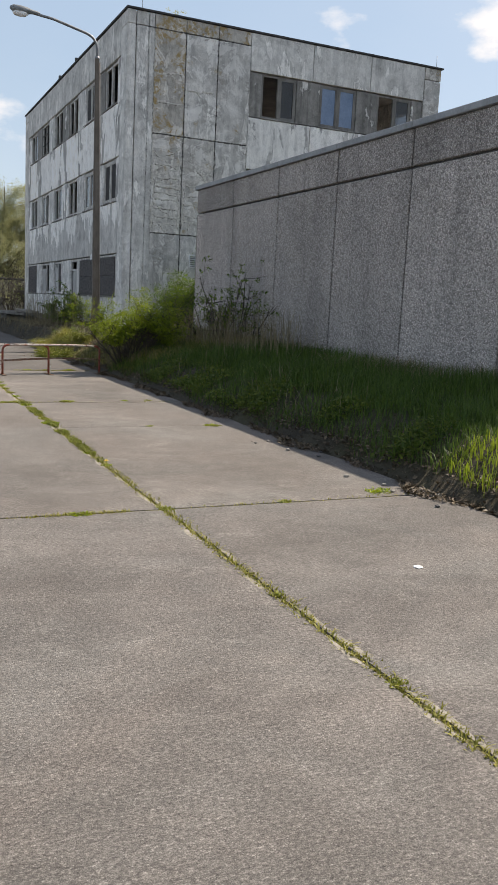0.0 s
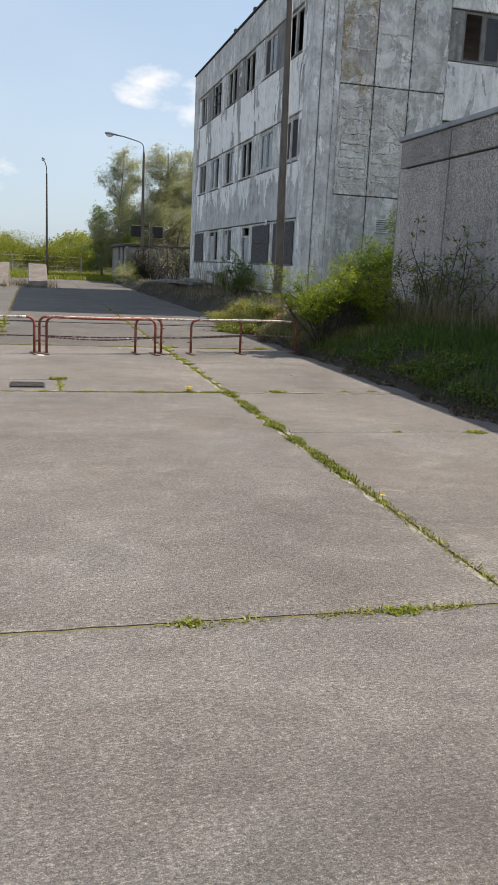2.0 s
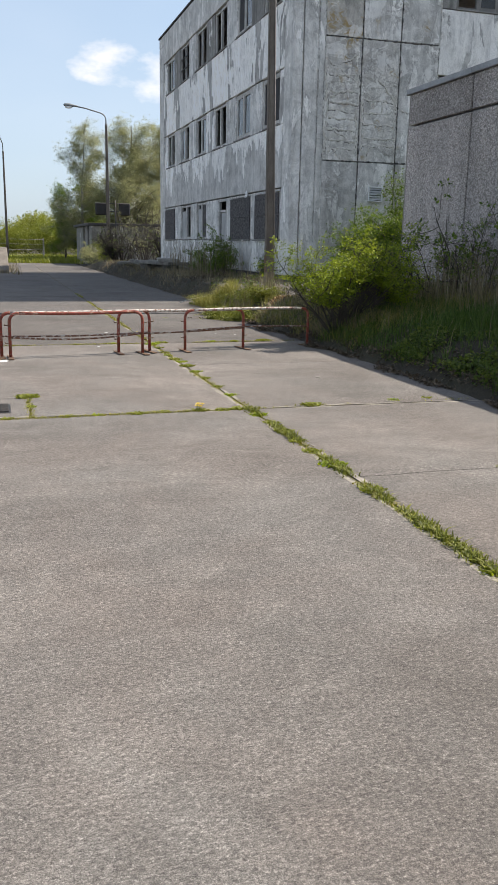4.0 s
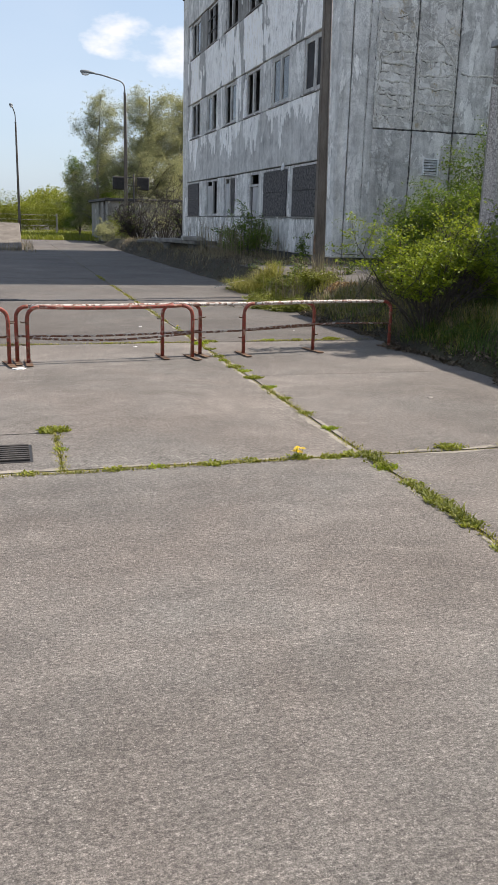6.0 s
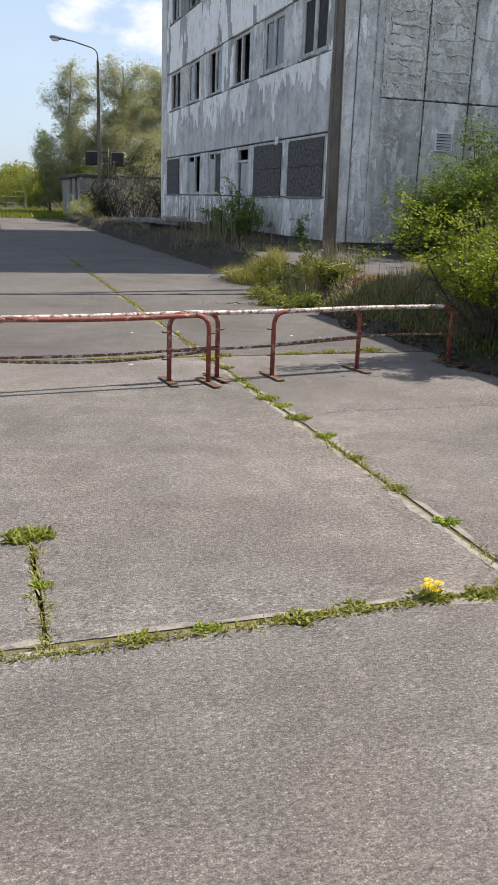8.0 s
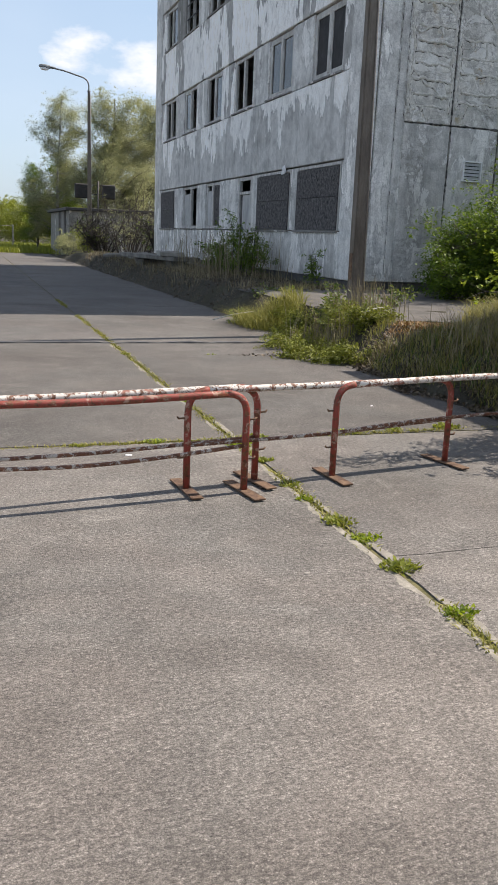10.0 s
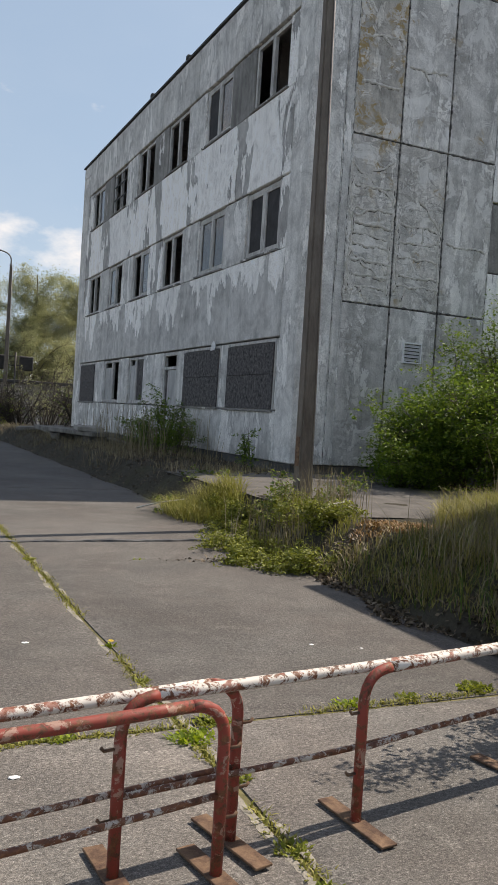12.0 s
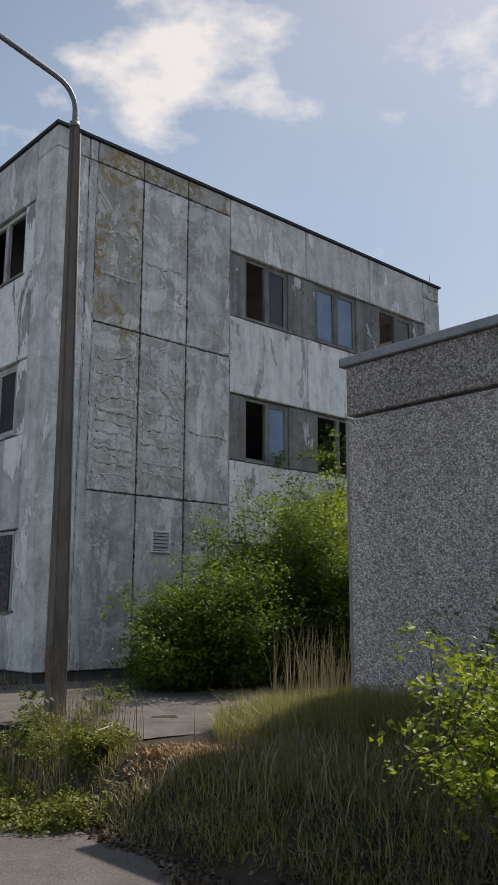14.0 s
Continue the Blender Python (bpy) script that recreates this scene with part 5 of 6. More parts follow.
def hedge():
    """Thicket of young trees along the far field, too many to count."""
    rng = np.random.default_rng(70)
    pts = []
    for k in range(90):
        x = -58 + rng.uniform(0, 61)
        y = 60 + rng.uniform(0, 9)
        h = rng.uniform(2.6, 4.5) * (1.1 if x < -16 else 0.9)
        n = 2600
        u = unit(rng.normal(size=(n, 3)))
        r = rng.uniform(0.55, 1.0, n)[:, None]
        lump = 1 + 0.35 * np.sin(u[:, :1] * 5 + k) * np.cos(u[:, 1:2] * 4 + 2 * k)
        p = u * r * lump * np.array([1.9, 1.5, h * 0.52]) + np.array([x, y, h * 0.48])
        pts.append(p[p[:, 2] > -0.1])
        spikes = rng.uniform(-1.2, 1.2, size=(160, 3)) * np.array([1, 1, 0]) + np.array([x, y, h]) + np.stack([np.zeros(160), np.zeros(160), rng.uniform(-0.7, 0.2, 160)], axis=1)
        pts.append(spikes)
    ob = leaf_mesh("hedge", np.concatenate(pts), 0.13, LEAF_HEDGE, None, rng, slim=0.7)
    return tagged(ob, "long thicket of bright green young trees behind the fence", "hedge", kind="stuff")


hedge()


def far_wood():
    rng = np.random.default_rng(71)
    n = 110000
    x = rng.uniform(-120, 60, n)
    top = 5.5 + 1.5 * np.sin(x * 0.11) + 1.6 * np.sin(x * 0.37 + 1) + rng.normal(size=n) * 0.7
    z = rng.uniform(0, 1, n) ** 0.7 * top
    y = 190 + rng.uniform(0, 16, n)
    ob = leaf_mesh("wood", np.stack([x, y, z], axis=1), 0.55, LEAF_HEDGE, None, rng, slim=0.8)
    return tagged(ob, "distant line of woods on the horizon", "wood", kind="stuff")


far_wood()


def blades(name, xy, z, height, width, mat, rng, label, lean=0.35, kind="stuff"):
    """Bent grass blades, each of five corners."""
    n = len(xy)
    t = rng.uniform(0, 2 * math.pi, n)
    d = np.stack([np.cos(t), np.sin(t), np.zeros(n)], axis=1)
    s = np.stack([-np.sin(t), np.cos(t), np.zeros(n)], axis=1)
    h = (np.broadcast_to(height, (n,)) * rng.uniform(0.45, 1.25, n))[:, None]
    w = (width * rng.uniform(0.6, 1.3, n))[:, None]
    b = (lean * rng.uniform(0.1, 1.6, n))[:, None] * h
    p = np.concatenate([xy, z[:, None]], axis=1)
    up = np.array([[0, 0, 1.0]])
    m = p + up * h * 0.55 + d * b * 0.30
    v = np.stack([p - s * w, p + s * w, m + s * w * 0.8, m - s * w * 0.8, p + up * h * (1 - 0.25 * np.minimum(1.0, b / h)) + d * b], axis=1).reshape(-1, 3)
    o = np.arange(n)[:, None] * 5
    f = np.concatenate([o + np.array([[0, 1, 2]]), o + np.array([[0, 2, 3]]), o + np.array([[3, 2, 4]])], axis=1).reshape(-1, 3)
    return tagged(from_arrays(name, v, f, mat), label, "grass", kind=kind)


def sprinkle(rng, n, x0, x1, y0, y1, keep):
    x, y = rng.uniform(x0, x1, n), rng.uniform(y0, y1, n)
    k = np.array([keep(a, b) > r for a, b, r in zip(x, y, rng.uniform(0, 1, n))])
    x, y = x[k], y[k]
    return np.stack([x, y], axis=1), np.array([land(a, b) for a, b in zip(x, y)]) - 0.01


def road_side(x, y):
    return -3.42 + 0.45 * smooth(-8.0, -4.0, y) + 0.15 * rough_noise(x, y, 1.1)


def bare_patch(x, y):
    """0 on the mossy bare spot of the bank, 1 elsewhere."""
    return 0.0 if (x + 2.3) ** 2 / 0.60 + (y + 7.2) ** 2 / 0.36 < 1 else 1.0


rng = np.random.default_rng(80)
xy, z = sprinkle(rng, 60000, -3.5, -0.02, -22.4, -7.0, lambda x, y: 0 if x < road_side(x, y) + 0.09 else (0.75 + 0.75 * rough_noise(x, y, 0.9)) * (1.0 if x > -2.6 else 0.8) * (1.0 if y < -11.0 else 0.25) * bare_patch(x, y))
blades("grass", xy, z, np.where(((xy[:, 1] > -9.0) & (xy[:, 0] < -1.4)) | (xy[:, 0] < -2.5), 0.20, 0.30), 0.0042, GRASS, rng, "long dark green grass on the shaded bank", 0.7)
xy, z = sprinkle(rng, 30000, -2.9, 3.0, -8.6, -6.0, lambda x, y: 0 if (x + 2.3) ** 2 / 0.45 + (y + 7.25) ** 2 / 0.32 < 1 or y > -6.9 + 0.75 * smooth(-1.9, -0.9, x) + 0.12 * rough_noise(x, y, 2.0) else 0.3 + 0.6 * smooth(-2.6, -1.2, x))
blades("grass", xy, z, 0.12 + 0.28 * np.clip((xy[:, 0] + 2.8) / 1.9, 0, 1), 0.0040, OLIVE_GRASS, rng, "tall yellowing grass on the mound at the corner of the hall", 0.95)
xy, z = sprinkle(rng, 34000, -3.35, -0.05, -12.5, -7.1, lambda x, y: 0 if x < road_side(x, y) + 0.08 or (x + 2.3) ** 2 / 0.45 + (y + 7.25) ** 2 / 0.32 < 1 else 0.45 + 0.6 * rough_noise(x, y, 1.3))
blades("grass", xy, z, 0.13 + 0.20 * np.clip((xy[:, 0] + 3.3) / 1.6, 0, 1), 0.0040, OLIVE_GRASS, rng, "arching olive and straw-coloured grass on the bank", 1.0)
xy, z = sprinkle(rng, 42000, -3.3, -0.1, -12.0, -7.2, lambda x, y: 0 if x < road_side(x, y) + 0.1 or (x + 2.3) ** 2 / 0.45 + (y + 7.25) ** 2 / 0.32 < 1 else 0.30 + 0.8 * rough_noise(x, y, 1.9))
blades("dry_grass", xy, z, 0.18, 0.0035, STRAW, rng, "matted dry straw on the bank", 1.3)
xy, z = sprinkle(rng, 3600, -3.1, -0.3, -11.5, -7.3, lambda x, y: 0 if x < road_side(x, y) + 0.25 else (0.45 + 0.8 * rough_noise(x, y, 1.2)) * bare_patch(x, y))
blades("dry_grass", xy, z, 0.42, 0.0045, STRAW, rng, "long arching straw over the bank", 0.85)
xy, z = sprinkle(rng, 22000, -1.7, 1.2, -7.75, -6.1, lambda x, y: max(0.0, 1.2 - ((x + 0.15) ** 2 / 1.1 + (y + 7.0) ** 2 / 0.50)))
blades("grass", xy, z, 0.38, 0.0042, YELLOW_GRASS, rng, "sunlit yellow grass at the corner of the hall", 0.6)
xy, z = sprinkle(rng, 7000, -3.1, -1.5, -8.0, -6.6, lambda x, y: max(0.0, 1 - ((x + 2.3) ** 2 / 0.42 + (y + 7.25) ** 2 / 0.30)))
blades("dry_moss", xy, z + 0.012, 0.055, 0.007, MOSS_ORANGE, rng, "patch of dry orange moss on the bank", 1.2)
xy, z = sprinkle(rng, 22000, -3.3, -0.02, -20.0, -8.0, lambda x, y: 0 if x < road_side(x, y) + 0.35 else max(0.04, 0.20 + 0.9 * rough_noise(x, y, 0.55)) * (1.2 if x > -1.3 else 0.35 if y > -13 else 0.10) * bare_patch(x, y))
blades("dry_grass", xy, z, 0.38, 0.0035, STRAW, rng, "dry beige grass among the green", 0.9)


def leaf_litter():
    rng = np.random.default_rng(85)
    n = 11000
    y = rng.uniform(-23.5, -6.6, n)
    x = -3.45 + rng.exponential(0.22, n) - 0.06 + 0.1 * np.sin(y * 2.3) + 0.08 * np.sin(y * 5.1)
    h = np.array([max(0.002, land(a, b) + 0.006) if a > -3.40 else 0.004 for a, b in zip(x, y)])
    c = np.stack([x, y, h + rng.uniform(0, 0.02, n)], axis=1)
    n2 = 16000
    x2, y2 = rng.uniform(-3.1, -0.2, n2), rng.uniform(-0.8, 20.5, n2)
    h2 = np.array([land(a, b) for a, b in zip(x2, y2)])
    c = np.concatenate([c, np.stack([x2, y2, h2 + rng.uniform(0.0, 0.03, n2)], axis=1)])
    # scraps washed against a crack beside the weeds
    x3 = -3.9 - rng.exponential(0.30, 70)
    y3 = -6.40 + 0.05 * np.sin(x3 * 5) + rng.normal(size=70) * 0.06
    c = np.concatenate([c, np.stack([x3, y3, np.full(70, 0.004)], axis=1)])
    v = leaf_mesh("leaf_litter", c, 0.05, LITTER_LEAF, None, rng, 0.0, 0.6)
    return tagged(v, "dead brown leaves and crumbs along the road edge", "leaf litter", kind="stuff")


leaf_litter()


def bank_herbs():
    """Low broad-leaved herbs on the lower slope of the bank."""
    rng = np.random.default_rng(86)
    n = 20000
    y = rng.uniform(-21.9, -12.0, n)
    x = -3.36 + rng.gamma(2.0, 0.20, n)
    keep = np.array([rough_noise(a, b, 1.5) + 0.25 * math.sin(b * 3.1) > -0.05 for a, b in zip(x, y)]) & (x < -1.6)
    x, y = x[keep], y[keep]
    h = np.array([land(a, b) for a, b in zip(x, y)]) + rng.uniform(0.01, 0.11, len(x))
    ob = leaf_mesh("bank_herbs", np.stack([x, y, h], axis=1), 0.045, BRAMBLE, None, rng, 0.2, 0.7)
    return tagged(ob, "low dark broad-leaved herbs at the foot of the bank", "herbs", kind="stuff")


bank_herbs()
xy, z = sprinkle(rng, 1900, -1.6, -0.05, -15.2, -9.8, lambda x, y: (0.5 + 1.1 * rough_noise(x, y, 1.4)) * smooth(-15.2, -13.0, y))
blades("dry_grass", xy, z, 0.95, 0.0045, STRAW, rng, "stand of tall dry stalks before the hall wall", 0.30)
xy, z = sprinkle(rng, 330, -0.5, 0.7, -7.1, -6.3, lambda x, y: 0.8)
blades("dry_grass", xy, z, 1.05, 0.005, STRAW, rng, "tall dry feathery stalks at the corner of the hall", 0.16)
# brighter painted grass from where the hall's shadow ends
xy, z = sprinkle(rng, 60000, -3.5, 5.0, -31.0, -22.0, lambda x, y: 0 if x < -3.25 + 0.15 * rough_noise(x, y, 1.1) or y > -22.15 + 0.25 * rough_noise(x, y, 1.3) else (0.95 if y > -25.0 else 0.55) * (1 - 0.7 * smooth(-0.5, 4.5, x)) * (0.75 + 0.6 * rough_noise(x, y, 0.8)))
blades("grass", xy, z, 0.15, 0.0055, GRASS_SUN, rng, "sunlit grass beside the road, coloured brighter than the bank grass", 0.5)
xy, z = sprinkle(rng, 24000, -3.1, -0.1, -0.8, 21.0, lambda x, y: 0 if x < -2.75 + 0.25 * rough_noise(x, y, 0.8) else 0.26 + 0.6 * rough_noise(x, y, 0.6))
blades("dry_grass", xy, z, 0.24, 0.005, STRAW, rng, "flattened dry grass along the facade", 0.7)
xy, z = sprinkle(rng, 700, -2.0, -0.2, 2.2, 9.5, lambda x, y: 0.4 + 1.0 * rough_noise(x, y, 0.7))
blades("dry_reed", xy, z, 1.25, 0.006, STRAW, rng, "tall dry reeds in front of the facade", 0.24)
xy, z = sprinkle(rng, 9500, -3.5, -2.2, -4.2, -2.0, lambda x, y: max(0.0, 1.0 - ((x + 2.95) ** 2 / 0.30 + (y + 3.1) ** 2 / 0.9)))
blades("grass", xy, z, 0.36, 0.0045, YELLOW_GRASS, rng, "yellow tussock of long grass at the road edge", 1.25)
xy, z = sprinkle(rng, 3200, -3.9, -2.6, -6.9, -3.2, lambda x, y: 0 if x < road_side(x, y) - 0.1 else 0.7)
blades("grass", xy, np.maximum(z, -0.005), 0.20, 0.004, YELLOW_GRASS, rng, "yellowing grass among the weeds at the road edge", 0.6)
xy, z = sprinkle(rng, 550, -3.3, -2.1, -6.4, -4.8, lambda x, y: 0.6)
blades("dry_grass", xy, z, 0.58, 0.004, STRAW, rng, "dry weed stalks beside the lamp post", 0.35)
xy, z = sprinkle(rng, 30000, -30.0, 2.0, 36.0, 60.0, lambda x, y: 0.9)
blades("grass", xy, z, 0.35, 0.03, LEAF_HEDGE, rng, "rough green meadow beyond the end of the road", 0.5)
xy, z = sprinkle(rng, 5000, -11.4, -7.0, 15.5, 24.0, lambda x, y: 0.15 if -9.4 < x < -8.5 or x > -7.5 or y < 17.6 else 0.0)
blades("dry_grass", xy, z + 0.03, 0.45, 0.008, STRAW, rng, "dry grass round the vehicle ramp", 0.5)


# ---- weeds in the joints of the road ----
def tuft(x, y, r, n, h, seed, mat=None, flower=0):
    """A flat rosette of toothed leaves, with or without yellow flower heads."""
    rng = np.random.default_rng(seed)
    n, r = int(n * 1.9), r * 0.68
    ob = new("weed")
    t = rng.uniform(0, 2 * math.pi, n)
    q = rng.uniform(0.0, 1.0, n) ** 0.7 * r * 0.85
    a0 = rng.uniform(0, 2 * math.pi, n)
    base = np.stack([np.cos(a0) * q, np.sin(a0) * q * 0.75, np.full(n, -0.014)], axis=1)
    ln = (rng.uniform(0.5, 1.15, n) * (0.022 + r * 0.22))[:, None]
    d = np.stack([np.cos(t), np.sin(t), rng.uniform(0.15, 1.5, n) * (0.5 + h / r)], axis=1)
    d = unit(d)
    s = unit(np.cross(d, np.array([[0, 0, 1.0]])))
    w = ln * 0.19
    mid = base + d * ln * 0.55
    tip = base + d * ln - np.array([[0, 0, 1]]) * ln * 0.15
    v = np.stack([base, mid - s * w, tip, mid + s * w], axis=1).reshape(-1, 3)
    o = np.arange(n)[:, None] * 4
    f = np.concatenate([o + np.array([[0, 1, 2]]), o + np.array([[0, 2, 3]])], axis=1).reshape(-1, 3)
    from_arrays("rosette", v, f, mat or LEAF_HEDGE, ob)
    for k in range(flower):
        bm = bmesh.new()
        a = 2 * math.pi * k / max(1, flower) + 0.6
        fx, fy, fz = math.cos(a) * r * 0.30 * (k > 0), math.sin(a) * r * 0.25 * (k > 0), h * 0.8 + 0.02 * (k % 2)
        tube(bm, [(fx * 0.4, fy * 0.4, -0.01), (fx, fy, fz)], 0.0025, 5)
        stem = part("flower_stem", bm, LEAF_GREEN, ob)
        bm = bmesh.new()
        for ring, (rr, zz) in enumerate(((0.021, 0.002), (0.014, 0.008))):
            for j in range(12):
                b = 2 * math.pi * (j + 0.5 * ring) / 12
                v0 = bm.verts.new((fx, fy, fz))
                v1 = bm.verts.new((fx + math.cos(b - 0.16) * rr, fy + math.sin(b - 0.16) * rr, fz + zz))
                v2 = bm.verts.new((fx + math.cos(b + 0.16) * rr, fy + math.sin(b + 0.16) * rr, fz + zz))
                bm.faces.new((v0, v1, v2))
        part("flower_head", bm, PETAL, stem, "yellow dandelion head")
    ob.location = (x, y, 0.0)
    label = "dandelion rosette with yellow flowers in a concrete joint" if flower else "small green weed rosette in a concrete joint"
    return tagged(ob, label, "weed", "weeds in the joints")


for k, (x, y, r, n, h, fl) in enumerate((
        (-5.94, -20.74, 0.09, 40, 0.05, 1), (-6.41, -15.92, 0.14, 100, 0.045, 6), (-7.93, -14.93, 0.20, 200, 0.09, 0), (-7.92, -15.45, 0.09, 60, 0.04, 0),
        (-3.92, -18.42, 0.19, 150, 0.06, 0), (-4.76, -18.38, 0.10, 50, 0.03, 0), (-5.92, -10.75, 0.20, 120, 0.09, 0), (-5.75, -10.58, 0.18, 110, 0.08, 0),
        (-5.92, -12.46, 0.16, 120, 0.07, 0), (-5.88, -12.72, 0.13, 80, 0.06, 0), (-5.90, -13.10, 0.17, 130, 0.07, 0), (-5.92, -11.78, 0.12, 70, 0.05, 0),
        (-5.95, -12.05, 0.10, 60, 0.05, 0), (-5.90, -14.1, 0.11, 60, 0.05, 0), (-5.91, -14.68, 0.12, 70, 0.05, 0), (-5.90, -15.2, 0.13, 80, 0.05, 0),
        (-6.02, -15.93, 0.16, 110, 0.05, 0), (-6.75, -15.93, 0.12, 60, 0.03, 0), (-7.35, -15.96, 0.10, 50, 0.03, 0), (-7.62, -15.98, 0.12, 60, 0.04, 0),
        (-8.15, -15.97, 0.10, 50, 0.03, 0), (-4.35, -15.80, 0.12, 60, 0.04, 0), (-5.92, -16.6, 0.14, 90, 0.05, 0), (-5.94, -17.3, 0.13, 90, 0.05, 0),
        (-4.95, -10.52, 0.14, 80, 0.06, 0), (-4.55, -10.50, 0.13, 80, 0.06, 0), (-4.05, -10.47, 0.20, 140, 0.11, 0), (-6.50, -10.60, 0.13, 60, 0.05, 0),
        (-7.05, -10.62, 0.10, 40, 0.04, 0), (-5.94, -22.48, 0.12, 60, 0.03, 0), (-6.6, -22.50, 0.15, 70, 0.03, 0), (-7.6, -22.50, 0.13, 50, 0.03, 0),
        (-4.9, -22.46, 0.10, 50, 0.03, 0), (-3.9, -22.30, 0.20, 130, 0.06, 0), (-5.95, -24.45, 0.08, 40, 0.03, 0), (-5.95, -25.6, 0.08, 40, 0.03, 0),
        (-5.90, -9.2, 0.08, 40, 0.03, 1), (-5.90, -9.9, 0.09, 50, 0.03, 0), (-5.90, -6.2, 0.12, 60, 0.04, 0), (-4.85, -6.3, 0.10, 40, 0.03, 0), (-3.95, -15.75, 0.13, 60, 0.05, 0),
        (-5.27, -15.86, 0.19, 150, 0.05, 0), (-5.93, -16.25, 0.15, 110, 0.06, 0), (-5.93, -16.95, 0.16, 120, 0.06, 0), (-5.94, -17.65, 0.14, 100, 0.06, 0),
        (-5.94, -18.05, 0.18, 150, 0.07, 0), (-5.94, -18.7, 0.15, 110, 0.06, 0), (-5.94, -19.4, 0.13, 80, 0.05, 0), (-5.95, -20.1, 0.12, 70, 0.05, 0),
        (-7.0, -15.97, 0.15, 90, 0.04, 0), (-6.2, -15.95, 0.15, 100, 0.05, 0), (-5.90, -13.6, 0.13, 80, 0.06, 0), (-5.90, -11.2, 0.13, 80, 0.06, 0))):
    tuft(x, y, r, n, h, 200 + k, LEAF_HEDGE if k % 3 else LEAF_GREEN, fl)


def joint_weeds():
    """Small moss and grass that fills the joints all along."""
    rng = np.random.default_rng(90)
    out = []
    for k in range(12000):
        y = rng.uniform(-28, 2)
        if noise.noise(Vector((0.3, y * 1.6, 0.7))) + (0.42 if y < -15.5 else 0.12) + 0.2 * rng.uniform(-1, 1) > 0:
            out.append((-5.96 + 0.0025 * (y + 26) + rng.normal() * 0.026, y))
    for yj in (-22.48, -15.94, -10.60):
        for k in range(2800):
            x = rng.uniform(-9.0, -3.5)
            if x > -5.8 and yj < -12 and rng.uniform() > 0.12:
                continue
            if noise.noise(Vector((x * 1.5, yj, 2.7))) + (0.22 if yj == -15.94 else 0.02) + 0.2 * rng.uniform(-1, 1) > 0:
                out.append((x, yj + (0.03 if yj > -17 else 0.013) * (x + 6.0) + rng.normal() * 0.018))
    lush = []
    for k in range(5200):
        y = rng.uniform(-20.6, -15.9)
        if noise.noise(Vector((1.3, y * 2.3, 4.1))) + 0.08 + 0.25 * rng.uniform(-1, 1) > 0:
            lush.append((-5.955 + 0.0025 * (y + 26) + rng.normal() * 0.024, y))
    lush = np.array(lush)
    blades("joint_weeds", lush, np.full(len(lush), -0.016), 0.048, 0.0055, LEAF_MOUND, rng, "lush green weeds that fill the long concrete joint", 1.0)
    for k in range(1500):
        y = rng.uniform(-13, 16)
        out.append((-8.87 + rng.normal() * 0.06, y))
    for k in range(240):
        out.append((-7.93 + rng.normal() * 0.02, rng.uniform(-15.95, -14.95)))
    xy = np.array(out)
    blades("joint_weeds", xy, np.full(len(xy), -0.018), 0.034, 0.0045, YELLOW_GRASS, rng, "low moss and grass growing in the concrete joints", 1.1)


joint_weeds()


def crumbled_edges():
    """Pale crumbled mortar where the slab edges have broken along the joints."""
    rng = np.random.default_rng(97)
    bm = bmesh.new()
    spots = []
    for k in range(75):
        y = rng.uniform(-27.5, -5)
        side = rng.choice([-1, 1])
        spots.append((-5.96 + 0.0025 * (y + 26) + side * 0.018, y, 1, side))
    for k in range(70):
        y = rng.uniform(-20.2, -11.5)
        spots.append((-5.96 + 0.0025 * (y + 26) - 0.018, y, 1, -1))
    for k in range(26):
        x = rng.uniform(-8.8, -3.6)
        side = rng.choice([-1, 1])
        spots.append((x, -15.94 + side * 0.018, 0, side))
    for x, y, along, side in spots:
        a, w = rng.uniform(0.06, 0.28), rng.uniform(0.018, 0.060)
        n = 16
        inner, outer = [], []
        ragged = 1.0
        for j in range(n + 1):
            f = j / n
            u = (2 * f - 1) * a
            ragged = 0.65 * ragged + 0.35 * rng.uniform(0.45, 1.4)
            q = side * (w * (1 - abs(2 * f - 1) ** 2.5) * ragged + 0.003)
            inner.append(bm.verts.new((x, y + u, -0.0070) if along else (x + u, y, -0.0070)))
            h = -0.0070 + abs(q) * (0.026 if along and side < 0 and -15.94 < y < -10.6 else 0.053)
            outer.append(bm.verts.new((x + q, y + u, h) if along else (x + u, y + q, h)))
        for j in range(n):
            f = (inner[j], outer[j], outer[j + 1], inner[j + 1])
            bm.faces.new(f if (side < 0) == bool(along) else f[::-1])
    return tagged(part("crumbled_mortar", bm, SAND), "pale crumbled mortar along the slab joints", "mortar", kind="stuff")


crumbled_edges()
for k, (x, y, fl) in enumerate(((-8.90, -7.0, 4), (-8.85, -6.2, 5), (-8.88, -5.3, 4), (-8.84, -8.2, 3))):
    tuft(x, y, 0.2, 120, 0.22, 300 + k, LEAF_HEDGE, fl)

